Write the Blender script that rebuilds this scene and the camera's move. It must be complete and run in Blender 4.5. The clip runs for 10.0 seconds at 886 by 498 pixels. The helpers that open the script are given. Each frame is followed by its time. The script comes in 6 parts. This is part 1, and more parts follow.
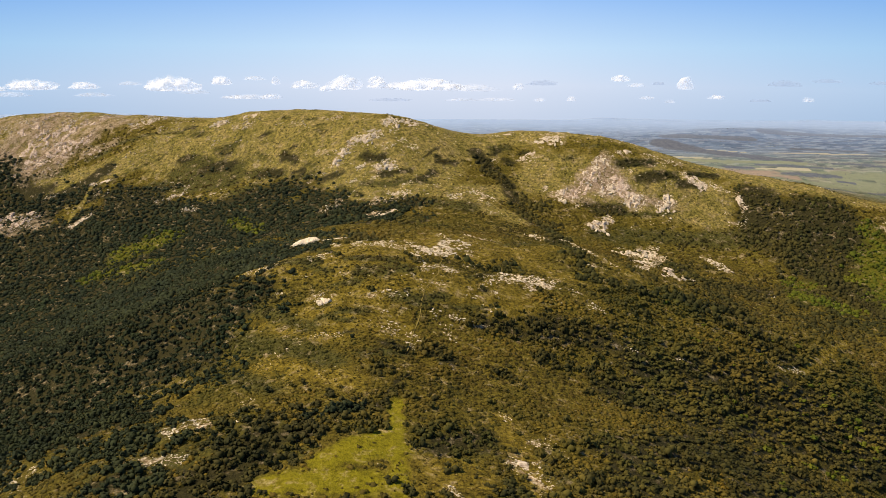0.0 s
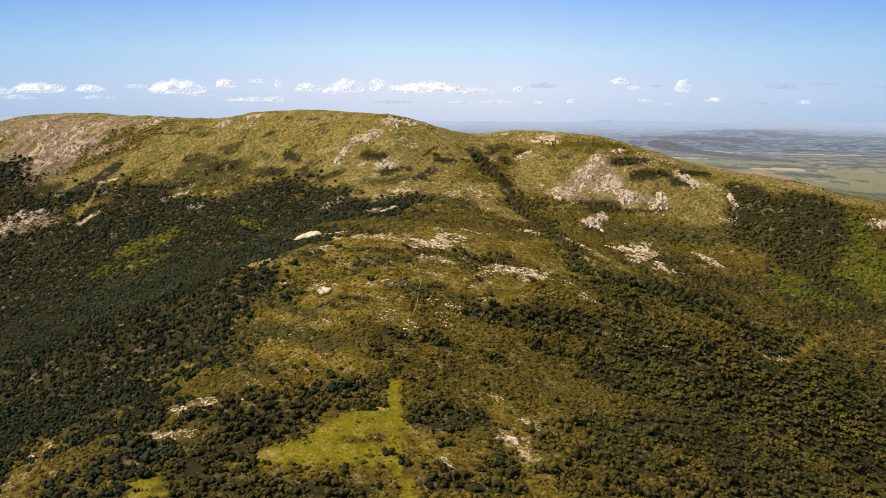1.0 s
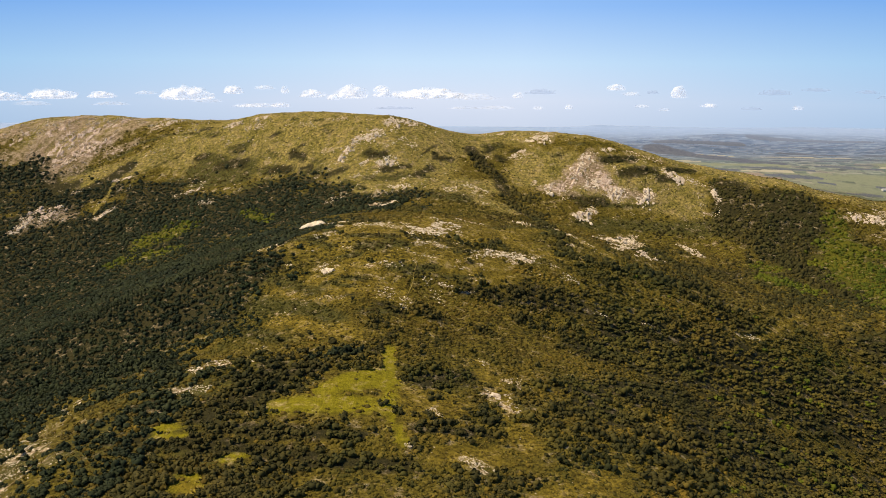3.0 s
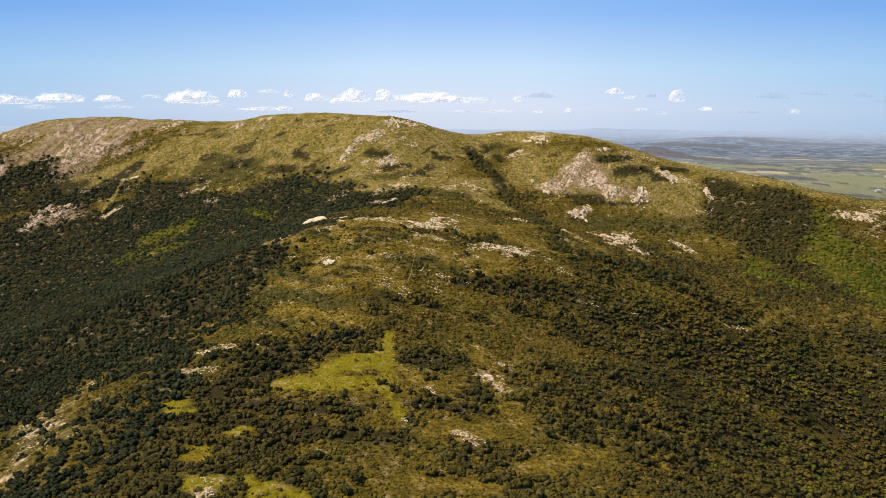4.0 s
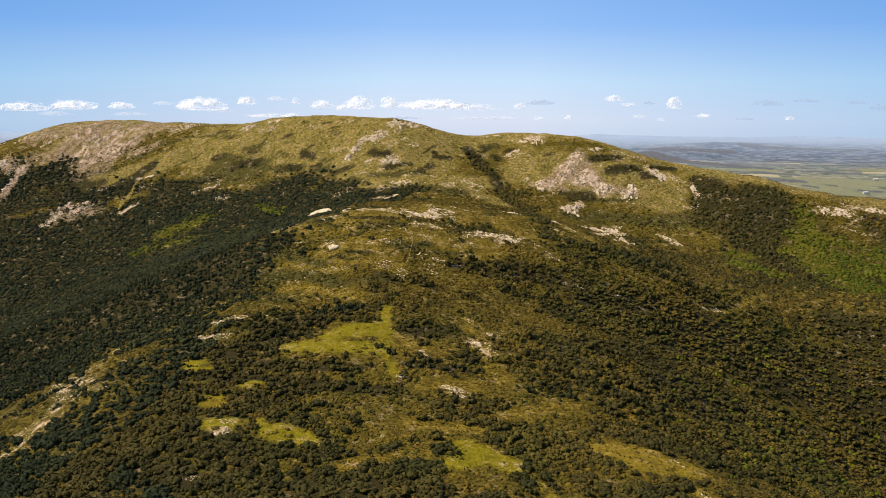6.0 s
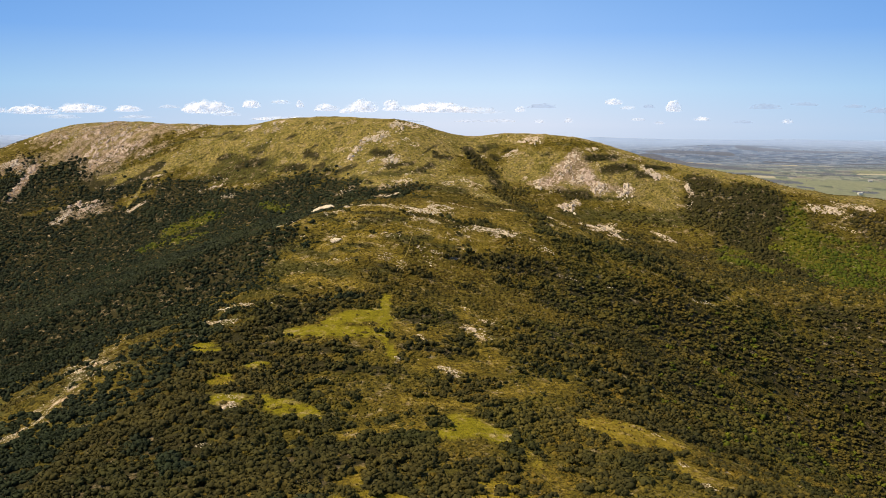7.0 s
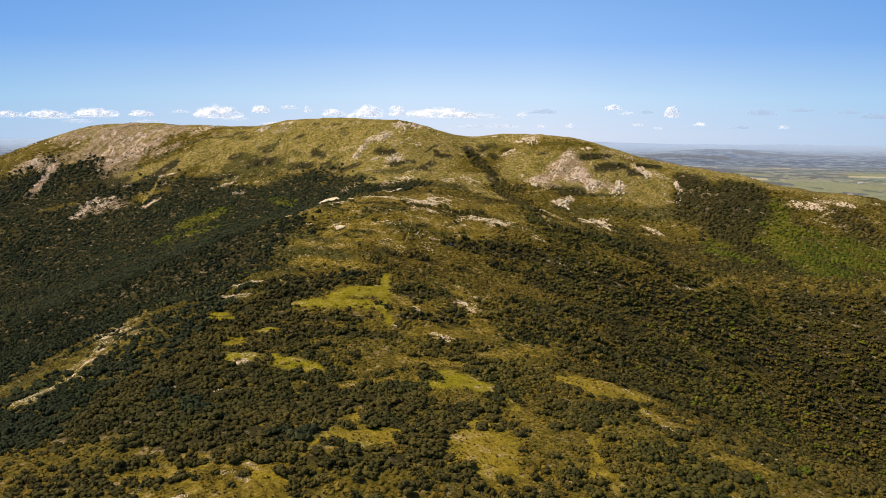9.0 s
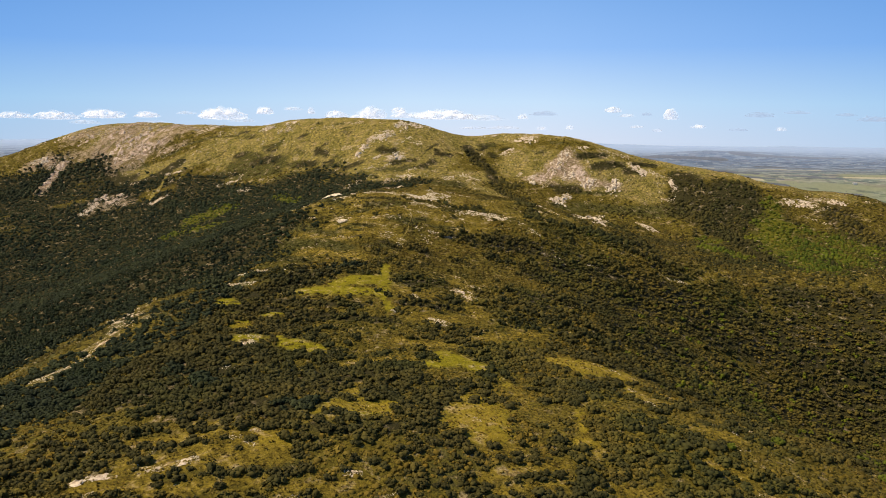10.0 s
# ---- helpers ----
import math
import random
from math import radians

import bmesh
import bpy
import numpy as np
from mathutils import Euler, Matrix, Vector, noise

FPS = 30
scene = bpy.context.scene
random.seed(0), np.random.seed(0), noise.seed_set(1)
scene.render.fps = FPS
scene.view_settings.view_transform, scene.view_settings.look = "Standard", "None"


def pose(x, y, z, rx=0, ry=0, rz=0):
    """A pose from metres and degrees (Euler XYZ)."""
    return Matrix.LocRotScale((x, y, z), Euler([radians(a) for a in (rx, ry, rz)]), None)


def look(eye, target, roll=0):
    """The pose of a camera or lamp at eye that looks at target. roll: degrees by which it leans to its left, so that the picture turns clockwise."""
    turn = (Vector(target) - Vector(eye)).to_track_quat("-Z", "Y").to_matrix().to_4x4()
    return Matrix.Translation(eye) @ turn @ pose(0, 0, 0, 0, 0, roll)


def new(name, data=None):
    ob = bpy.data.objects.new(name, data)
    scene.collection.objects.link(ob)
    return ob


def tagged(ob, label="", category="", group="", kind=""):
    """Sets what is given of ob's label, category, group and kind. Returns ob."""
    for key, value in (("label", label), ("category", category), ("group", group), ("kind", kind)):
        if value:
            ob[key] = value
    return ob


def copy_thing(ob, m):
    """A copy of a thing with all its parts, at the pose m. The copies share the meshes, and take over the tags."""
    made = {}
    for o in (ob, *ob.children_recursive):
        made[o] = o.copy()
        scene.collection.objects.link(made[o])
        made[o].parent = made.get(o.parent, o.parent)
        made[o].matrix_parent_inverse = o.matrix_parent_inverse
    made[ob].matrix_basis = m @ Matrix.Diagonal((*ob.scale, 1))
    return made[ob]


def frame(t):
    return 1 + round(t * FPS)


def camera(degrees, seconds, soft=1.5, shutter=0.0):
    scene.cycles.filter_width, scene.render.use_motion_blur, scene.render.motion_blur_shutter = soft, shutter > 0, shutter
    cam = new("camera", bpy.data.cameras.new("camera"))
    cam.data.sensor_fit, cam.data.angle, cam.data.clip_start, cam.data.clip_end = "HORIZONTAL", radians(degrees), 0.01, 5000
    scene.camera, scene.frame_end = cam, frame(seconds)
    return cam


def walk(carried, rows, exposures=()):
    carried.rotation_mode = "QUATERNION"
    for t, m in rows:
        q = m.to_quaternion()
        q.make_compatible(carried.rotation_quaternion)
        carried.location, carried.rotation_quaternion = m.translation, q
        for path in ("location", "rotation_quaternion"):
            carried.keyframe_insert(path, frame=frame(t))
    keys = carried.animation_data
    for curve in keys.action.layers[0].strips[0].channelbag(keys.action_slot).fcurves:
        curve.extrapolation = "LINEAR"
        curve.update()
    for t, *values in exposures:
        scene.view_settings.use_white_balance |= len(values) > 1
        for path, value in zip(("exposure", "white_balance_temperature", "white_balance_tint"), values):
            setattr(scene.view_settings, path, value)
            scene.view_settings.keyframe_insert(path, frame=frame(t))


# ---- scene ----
cam = camera(55.6, 10.0, soft=0.9)
EYE, TILT, LEAN = 120.0, -12.6, -0.3
# seconds, metres right, ahead and up from the first eye, yaw, pitch, roll
ROWS = [
    (0.0, 0.00, 0.00, 0.00, 0.000, 0.000, 0.000),
    (0.5, 1.17, -6.35, -2.40, 0.090, 0.140, -0.008),
    (1.0, 2.32, -12.75, -4.92, 0.176, 0.294, -0.017),
    (1.5, 3.46, -19.21, -7.53, 0.261, 0.460, -0.027),
    (2.0, 4.61, -25.71, -10.24, 0.346, 0.636, -0.039),
    (2.5, 5.78, -32.26, -13.03, 0.434, 0.820, -0.052),
    (3.0, 6.96, -38.84, -15.89, 0.525, 1.011, -0.066),
    (3.5, 8.17, -45.46, -18.83, 0.621, 1.208, -0.082),
    (4.0, 9.41, -52.12, -21.82, 0.721, 1.409, -0.100),
    (4.5, 10.69, -58.81, -24.87, 0.827, 1.612, -0.121),
    (5.0, 12.00, -65.52, -27.97, 0.938, 1.816, -0.144),
    (5.5, 13.34, -72.26, -31.10, 1.054, 2.019, -0.170),
    (6.0, 14.72, -79.02, -34.27, 1.174, 2.220, -0.200),
    (6.5, 16.12, -85.81, -37.47, 1.297, 2.417, -0.234),
    (7.0, 17.55, -92.61, -40.68, 1.421, 2.610, -0.273),
    (7.5, 18.99, -99.43, -43.92, 1.546, 2.796, -0.318),
    (8.0, 20.44, -106.26, -47.16, 1.669, 2.973, -0.368),
    (8.5, 21.88, -113.10, -50.41, 1.787, 3.142, -0.426),
    (9.0, 23.31, -119.96, -53.66, 1.899, 3.300, -0.491),
    (9.5, 24.71, -126.82, -56.91, 2.000, 3.445, -0.565),
    (10.0, 26.06, -133.70, -60.15, 2.089, 3.577, -0.648),
]
walk(cam, [(t, pose(0, 0, EYE, TILT, LEAN, 0) @ pose(x, y, z, 90 + pitch, roll, yaw)) for t, x, y, z, yaw, pitch, roll in ROWS])

# ---- light ----
SUN = Vector((-0.58, -0.06, 0.81)).normalized()
scene.view_settings.exposure = 0.22
sun = new("sun", bpy.data.lights.new("sun", "SUN"))
sun.data.energy, sun.data.angle, sun.data.color = 5.0, radians(0.53), (1.0, 0.815, 0.55)
sun.matrix_world = look(SUN * 600, (0, 0, 0))
world = bpy.data.worlds.new("sky")
scene.world = world
world.use_nodes = True
wn, wl = world.node_tree.nodes, world.node_tree.links
sky = wn.new("ShaderNodeTexSky")
sky.sky_type, sky.sun_disc = "NISHITA", False
sky.sun_elevation, sky.sun_rotation = math.asin(SUN.z), math.atan2(SUN.x, SUN.y)
sky.altitude, sky.air_density, sky.dust_density, sky.ozone_density = 400, 1.0, 0.6, 2.0
# near the skyline the blue pales into haze; the far plain lies below the level of the eye, so the haze starts below it too
coord, axes, fade, scale10 = wn.new("ShaderNodeTexCoord"), wn.new("ShaderNodeSeparateXYZ"), wn.new("ShaderNodeMapRange"), wn.new("ShaderNodeVectorMath")
wl.new(coord.outputs["Generated"], axes.inputs[0])
band = wn.new("ShaderNodeMapRange")
band.inputs["From Min"].default_value, band.inputs["From Max"].default_value = -0.08, 0.16
wl.new(axes.outputs["Z"], band.inputs["Value"])
haze = wn.new("ShaderNodeValToRGB")
while len(haze.color_ramp.elements) < 5:
    haze.color_ramp.elements.new(0.5)
for e, (p, colour) in zip(haze.color_ramp.elements, ((0.05, (0.60, 0.68, 0.84)), (0.22, (0.72, 0.79, 0.94)), (0.40, (0.60, 0.79, 1.00)), (0.66, (0.315, 0.55, 0.97)), (0.96, (0.208, 0.43, 0.85)))):
    e.position, e.color = p, (*colour, 1)
wl.new(band.outputs[0], haze.inputs[0])
scale10.operation = "SCALE"
scale10.inputs["Scale"].default_value = 13.0
# to both sides the blue is a little deeper
side, deeper = wn.new("ShaderNodeMapRange"), wn.new("ShaderNodeMix")
side.inputs["From Min"].default_value, side.inputs["From Max"].default_value = 0.08, 0.50
across = wn.new("ShaderNodeMath")
across.operation = "ABSOLUTE"
wl.new(axes.outputs["X"], across.inputs[0])
wl.new(across.outputs[0], side.inputs["Value"])
deeper.data_type, deeper.blend_type = "RGBA", "MULTIPLY"
deeper.inputs[7].default_value = (0.64, 0.79, 0.90, 1)
wl.new(side.outputs[0], deeper.inputs[0])
wl.new(haze.outputs[0], deeper.inputs[6])
wl.new(deeper.outputs[2], scale10.inputs[0])
fade.inputs["From Min"].default_value, fade.inputs["From Max"].default_value = 0.14, 0.5
wl.new(axes.outputs["Z"], fade.inputs["Value"])
blend = wn.new("ShaderNodeMix")
blend.data_type = "RGBA"
wl.new(fade.outputs[0], blend.inputs[0])
wl.new(scale10.outputs[0], blend.inputs[6])
wl.new(sky.outputs[0], blend.inputs[7])
wl.new(blend.outputs[2], wn["Background"].inputs[0])
wn["Background"].inputs[1].default_value = 0.0645


# ---- helpers for shapes and materials ----
def hash01(i, j, seed):
    v = np.sin(i * 127.1 + j * 311.7 + seed * 74.7) * 43758.5453
    return v - np.floor(v)


def grain(x, y, size, seed=0):
    """Smooth value noise, 0 to 1, on a lattice of that size in metres."""
    u, v = x / size, y / size
    i, j = np.floor(u), np.floor(v)
    fu, fv = u - i, v - j
    fu, fv = fu * fu * (3 - 2 * fu), fv * fv * (3 - 2 * fv)
    a, b = hash01(i, j, seed), hash01(i + 1, j, seed)
    c, d = hash01(i, j + 1, seed), hash01(i + 1, j + 1, seed)
    return (a * (1 - fu) + b * fu) * (1 - fv) + (c * (1 - fu) + d * fu) * fv


def rough(x, y, size, seed=0):
    return (grain(x, y, size, seed) + 0.5 * grain(x, y, size * 0.47, seed + 1) + 0.25 * grain(x, y, size * 0.21, seed + 2)) / 1.75


def ramp01(a, b, v):
    t = np.clip((v - a) / (b - a), 0, 1)
    return t * t * (3 - 2 * t)


def material(name, rough_value=0.9, specular=0.2):
    m = bpy.data.materials.new(name)
    m.use_nodes = True
    bsdf = m.node_tree.nodes["Principled BSDF"]
    bsdf.inputs["Roughness"].default_value = rough_value
    bsdf.inputs["Specular IOR Level"].default_value = specular
    return m, m.node_tree.nodes, m.node_tree.links, bsdf


def noise_node(nodes, links, vector, scale, detail=4.0, rough_value=0.6):
    n = nodes.new("ShaderNodeTexNoise")
    n.inputs["Scale"].default_value, n.inputs["Detail"].default_value, n.inputs["Roughness"].default_value = scale, detail, rough_value
    links.new(vector, n.inputs["Vector"])
    return n.outputs["Fac"]


def ramp_node(nodes, links, fac, stops):
    r = nodes.new("ShaderNodeValToRGB")
    while len(r.color_ramp.elements) < len(stops):
        r.color_ramp.elements.new(0.5)
    for e, (p, colour) in zip(r.color_ramp.elements, stops):
        e.position, e.color = p, (*colour, 1)
    links.new(fac, r.inputs[0])
    return r.outputs[0]


def mix_node(nodes, links, fac, a, b, kind="MIX"):
    m = nodes.new("ShaderNodeMix")
    m.data_type, m.blend_type = "RGBA", kind
    for socket, value in ((m.inputs[0], fac), (m.inputs[6], a), (m.inputs[7], b)):
        if isinstance(value, (int, float)):
            socket.default_value = value
        elif isinstance(value, tuple):
            socket.default_value = (*value, 1)
        else:
            links.new(value, socket)
    return m.outputs[2]


def attribute(nodes, name):
    a = nodes.new("ShaderNodeAttribute")
    a.attribute_name = name
    return a.outputs["Fac"]


def bump_node(nodes, links, bsdf, fac, distance, strength=1.0):
    b = nodes.new("ShaderNodeBump")
    b.inputs["Distance"].default_value, b.inputs["Strength"].default_value = distance, strength
    links.new(fac, b.inputs["Height"])
    links.new(b.outputs[0], bsdf.inputs["Normal"])


def mesh_of(name, verts, faces, mats=(), smooth=False, **values):
    """A mesh from arrays of places and of triangles or quads; values are numbers per point."""
    me = bpy.data.meshes.new(name)
    n, k = faces.shape
    me.vertices.add(len(verts))
    me.vertices.foreach_set("co", np.ascontiguousarray(verts, dtype=np.float32).ravel())
    me.loops.add(n * k)
    me.loops.foreach_set("vertex_index", np.ascontiguousarray(faces, dtype=np.int32).ravel())
    me.polygons.add(n)
    me.polygons.foreach_set("loop_start", np.arange(n, dtype=np.int32) * k)
    me.polygons.foreach_set("use_smooth", np.full(n, smooth))
    for key, v in values.items():
        me.attributes.new(key, "FLOAT", "POINT").data.foreach_set("value", np.ascontiguousarray(v, dtype=np.float32))
    for m in mats:
        me.materials.append(m)
    me.update(calc_edges=True)
    me.validate()
    return me


# ---- the lie of the land ----
def swell(x, y, cx, cy, high, long, wide, turn):
    """A rounded ridge, knoll or (with high below 0) hollow: its centre, height, half length, half width and turn."""
    c, s = math.cos(radians(turn)), math.sin(radians(turn))
    u, v = ((x - cx) * c + (y - cy) * s) / long, ((y - cy) * c - (x - cx) * s) / wide
    return high * np.exp(-0.5 * (u * u + v * v))


def hills(x, y):
    z = -4.9 + -0.0301 * x + 0.0328 * y
    z = z + swell(x, y, -67, 478, 12.6, 173, 121, 130)
    z = z + swell(x, y, 43, 592, 17.7, 250, 124, 176)
    z = z + swell(x, y, -62, 593, 21.4, 236, 119, 174)
    z = z + swell(x, y, 237, 481, 27.4, 101, 35, 171)
    z = z + swell(x, y, -269, 625, 29.9, 99, 52, 177)
    z = z + swell(x, y, -329, 602, 11.7, 56, 28, 25)
    z = z + swell(x, y, -8, 192, 16.6, 83, 51, 94)
    z = z + swell(x, y, 100, 524, 15.7, 35, 22, 156)
    z = z + swell(x, y, -69, 561, 15.1, 72, 32, 137)
    z = z + swell(x, y, 238, 212, -23.1, 117, 44, 27)
    z = z + swell(x, y, 454, 758, -13.5, 92, 71, 106)
    z = z + swell(x, y, -266, 263, -35.6, 168, 95, 91)
    z = z + swell(x, y, 257, 513, -7.1, 43, 23, 148)
    z = z + swell(x, y, -56, 313, 15.7, 119, 24, 178)
    z = z + swell(x, y, 309, 456, 7.4, 61, 26, 105)
    z = z + swell(x, y, 279, 514, -5.1, 26, 39, 0)
    z = z + swell(x, y, 463, 682, -10.1, 1087, 89, 84)
    z = z + swell(x, y, -102, 180, 12.4, 68, 28, 116)
    z = z + swell(x, y, 213, 231, -42.7, 118, 56, 114)
    z = z + swell(x, y, -176, 584, 10.8, 62, 24, 171)
    z = z + swell(x, y, -16, 533, 17.1, 43, 23, 10)
    z = z + swell(x, y, -93, 369, 14.6, 112, 36, 3)
    z = z + swell(x, y, 55, 542, 11.2, 25, 21, 151)
    z = z + swell(x, y, -11, 54, 11.5, 118, 42, 13)
    z = z + swell(x, y, 132, 343, 19.8, 106, 36, 171)
    z = z + swell(x, y, -106, 557, 13.6, 46, 24, 177)
    z = z + swell(x, y, 126, 516, 6.3, 46, 23, 171)
    z = z + swell(x, y, 75, 130, 7.7, 72, 26, 99)
    z = z + swell(x, y, -48, 280, 10.8, 69, 34, 78)
    z = z + swell(x, y, -258, 370, -21.6, 166, 101, 47)
    z = z + swell(x, y, 130, 452, -5, 60, 20, 171)
    z = z + swell(x, y, -43, 298, -4, 14, 9, 0)
    z = z + swell(x, y, -66, 210, 3, 16, 10, 0)
    z = z + swell(x, y, -14, 62, 2.2, 26, 14, 0)
    z = z + swell(x, y, 2, 322, -2.5, 45, 15, 0)
    return z


def lowland(x, y):
    """The plain round the hills: level fields, a far swell that makes the skyline, and a long fall beyond it."""
    z = np.interp(y, (-4600, -300, 600, 860, 1010, 1150, 1500, 4600), (-80, -30, 30, 33, 52.5, 41, 12, -240))
    z = z + swell(x, y, 190, 1012, 2.0, 14, 10, 0) + swell(x, y, 228, 1014, 1.6, 30, 10, 0) + swell(x, y, 445, 1014, 1.4, 26, 10, 0) + swell(x, y, 330, 935, 6, 60, 14, 8) + swell(x, y, 250, 880, 5, 50, 12, -6) + swell(x, y, -420, 1010, 5, 90, 14, 0)
    return z + (rough(x, y, 150, 40) - 0.5) * 4 * ramp01(680, 950, y) * (1 - 0.7 * ramp01(900, 1000, y)) * (1 - ramp01(1010, 1300, y))


def land(x, y):
    share = (1 - ramp01(620, 800, y)) * (1 - ramp01(420, 800, np.abs(x))) * ramp01(-400, -100, y)
    z = hills(x, y) * share + lowland(x, y) * (1 - share)
    return z + share * ((rough(x, y, 26, 3) - 0.5) * 3.8 + (rough(x, y, 7, 9) - 0.5) * 0.8)


# ---- what covers it: strips from one end to the other, with a half width, in metres ----
COVER = {"cliff": [], "heath": [], "brake": [], "stand": [], "grove": [], "stubble": [], "ploughed": [], "pasture": [], "thicket": [], "wood": [], "lime": [], "open": [], "meadow": [], "rock": []}


def wood(*strip):
    COVER["wood"].append(strip)


def thicket(*strip):
    COVER["thicket"].append(strip)


def stand(*strip):
    COVER["stand"].append(strip)


def grove(*strip):
    COVER["grove"].append(strip)


def stubble(*strip):
    COVER["stubble"].append(strip)


def heath(*strip):
    COVER["heath"].append(strip)


def brake(*strip):
    COVER["brake"].append(strip)


def cliff(*strip):
    COVER["cliff"].append(strip)


def ploughed(*strip):
    COVER["ploughed"].append(strip)


def pasture(*strip):
    COVER["pasture"].append(strip)


def lime(*strip):
    COVER["lime"].append(strip)


def open_slope(*strip):
    COVER["open"].append(strip)


def meadow(*strip):
    COVER["meadow"].append(strip)


def rock(*strip):
    COVER["rock"].append(strip)


brake(-136, 135, -122, 255, 6)
stand(58, 332, 91, 330, 3.5)
stand(92, 338, 141, 316, 4)
stand(173, 452, 192, 425, 6)
stand(192, 425, 208, 379, 4)
stand(104, 283, 112, 283, 3)
stand(58, 266, 61, 259, 2.5)
stand(57, 435, 61, 338, 3)
stand(-36, 217, -25, 221, 3)
stand(-311, 535, -297, 562, 5)
stand(-336, 523, -338, 552, 5)
stand(69, 223, 89, 209, 4)
stand(34, 273, 58, 267, 3)
grove(228, 872, 262, 842, 12)
grove(262, 842, 300, 795, 13)
grove(300, 795, 330, 780, 6)
grove(255, 748, 275, 746, 5)
grove(285, 762, 350, 753, 3)
grove(300, 730, 345, 730, 5)
grove(340, 716, 352, 714, 3)
grove(318, 686, 336, 684, 4)
grove(355, 690, 385, 694, 3)
grove(395, 720, 420, 722, 2.5)
grove(360, 770, 420, 765, 3)
grove(330, 800, 400, 795, 3)
grove(400, 815, 460, 800, 4)
grove(440, 850, 520, 840, 5)
grove(360, 860, 420, 850, 5)
grove(240, 910, 330, 905, 7)
grove(350, 930, 480, 925, 6)
stubble(275, 744, 325, 748, 4)
stubble(215, 800, 250, 790, 4)
stubble(330, 830, 420, 825, 3)
stubble(250, 860, 300, 835, 2)
stubble(420, 770, 480, 768, 3)
stubble(400, 690, 460, 700, 4)
wood(96, 282, 242, 295, 18)
wood(95, 210, 234, 276, 16)
wood(113, 182, 226, 255, 9)
wood(121, 416, 130, 335, 6)
wood(127, 319, 143, 319, 5)
wood(187, 443, 214, 380, 9)
wood(199, 327, 251, 316, 10)
wood(274, 438, 291, 401, 10)
wood(-362, 530, -270, 453, 16)
wood(-316, 445, -219, 462, 18)
wood(-283, 384, -118, 315, 22)
wood(-235, 299, -133, 285, 16)
wood(-185, 212, -188, 283, 10)
wood(-261, 461, -184, 397, 10)
wood(-260, 527, -242, 542, 6)
wood(-207, 528, -107, 471, 9)
wood(-313, 536, -297, 560, 8)
wood(-362, 530, -337, 518, 10)
wood(-110, 287, -80, 276, 9)
wood(-232, 414, -108, 323, 14)
wood(-110, 487, -11, 317, 6)
wood(-65, 446, -13, 436, 8)
wood(-93, 447, -73, 484, 10)
wood(177, 461, 200, 426, 14)
wood(16, 288, 57, 291, 7)
wood(59, 433, 57, 360, 3)
wood(-4, 266, 3, 261, 4)
wood(-19, 265, -13, 263, 3)
wood(102, 285, 114, 291, 4)
wood(-162, 297, -97, 283, 16)
wood(-139, 251, -93, 237, 10)
wood(-160, 312, -97, 306, 16)
wood(-114, 303, -72, 303, 10)
wood(-60, 181, -46, 203, 6)
wood(60, 262, 99, 264, 10)
wood(51, 218, 114, 252, 10)
wood(-260, 465, -125, 465, 32)
wood(-230, 400, -115, 385, 36)
wood(-200, 330, -120, 315, 34)
wood(-150, 255, -112, 240, 18)
wood(-326, 546, -287, 558, 10)
wood(-330, 560, -300, 545, 9)
wood(104, 226, 155, 254, 10)
wood(-112, 452, -58, 468, 20)
wood(-72, 470, -18, 462, 10)
wood(-135, 492, -85, 500, 10)
wood(-169, 185, -196, 263, 10)
wood(-300, 416, -250, 410, 16)
wood(-263, 349, -204, 330, 16)
wood(-214, 273, -173, 277, 9)
wood(-230, 296, -222, 318, 12)
wood(72, 282, 147, 294, 10)
wood(117, 291, 241, 298, 16)
wood(185, 453, 208, 403, 14)
wood(129, 396, 185, 397, 10)
wood(-262, 487, -220, 492, 10)
wood(209, 459, 231, 425, 16)
wood(-224, 280, -183, 279, 8)
wood(-336, 523, -308, 528, 10)
wood(-316, 484, -287, 491, 16)
wood(-298, 449, -243, 457, 16)
wood(-280, 415, -224, 414, 14)
wood(-274, 531, -226, 532, 8)
wood(-238, 485, -194, 489, 10)
wood(-174, 206, -182, 242, 8)
wood(-286, 501, -253, 512, 10)
wood(-306, 543, -284, 548, 8)
wood(-240, 499, -207, 510, 8)
wood(-295, 443, -237, 435, 14)
thicket(20, 514, 29, 502, 4)
thicket(29, 502, 39, 486, 4)
thicket(38, 480, 46, 461, 4)
thicket(46, 457, 55, 440, 4)
thicket(25, 336, 27, 333, 1.8)
thicket(54, 418, 56, 371, 3)
thicket(-32, 270, -29, 268, 1.6)
thicket(14, 303, 17, 304, 1.4)
thicket(-71, 449, -28, 447, 6)
thicket(-299, 572, -277, 551, 6)
thicket(-263, 519, -221, 552, 5)
thicket(-285, 535, -274, 545, 6)
thicket(-246, 496, -243, 521, 4)
thicket(-320, 538, -294, 561, 5)
thicket(-357, 528, -331, 541, 6)
thicket(-340, 497, -297, 519, 8)
thicket(-222, 513, -181, 520, 6)
thicket(178, 475, 195, 445, 10)
thicket(-265, 492, -245, 493, 6)
thicket(-292, 551, -267, 537, 9)
thicket(-288, 560, -272, 540, 6)
thicket(-185, 212, -201, 271, 4)
thicket(-318, 539, -304, 558, 5)
thicket(-339, 527, -321, 545, 7)
thicket(-293, 517, -273, 522, 6)
thicket(-330, 511, -297, 523, 9)
thicket(-285, 524, -256, 542, 5)
lime(233, 448, 232, 415, 6)
lime(225, 404, 238, 363, 12)
lime(261, 412, 280, 397, 9)
lime(176, 397, 194, 384, 6)
lime(-180, 460, -158, 470, 8)
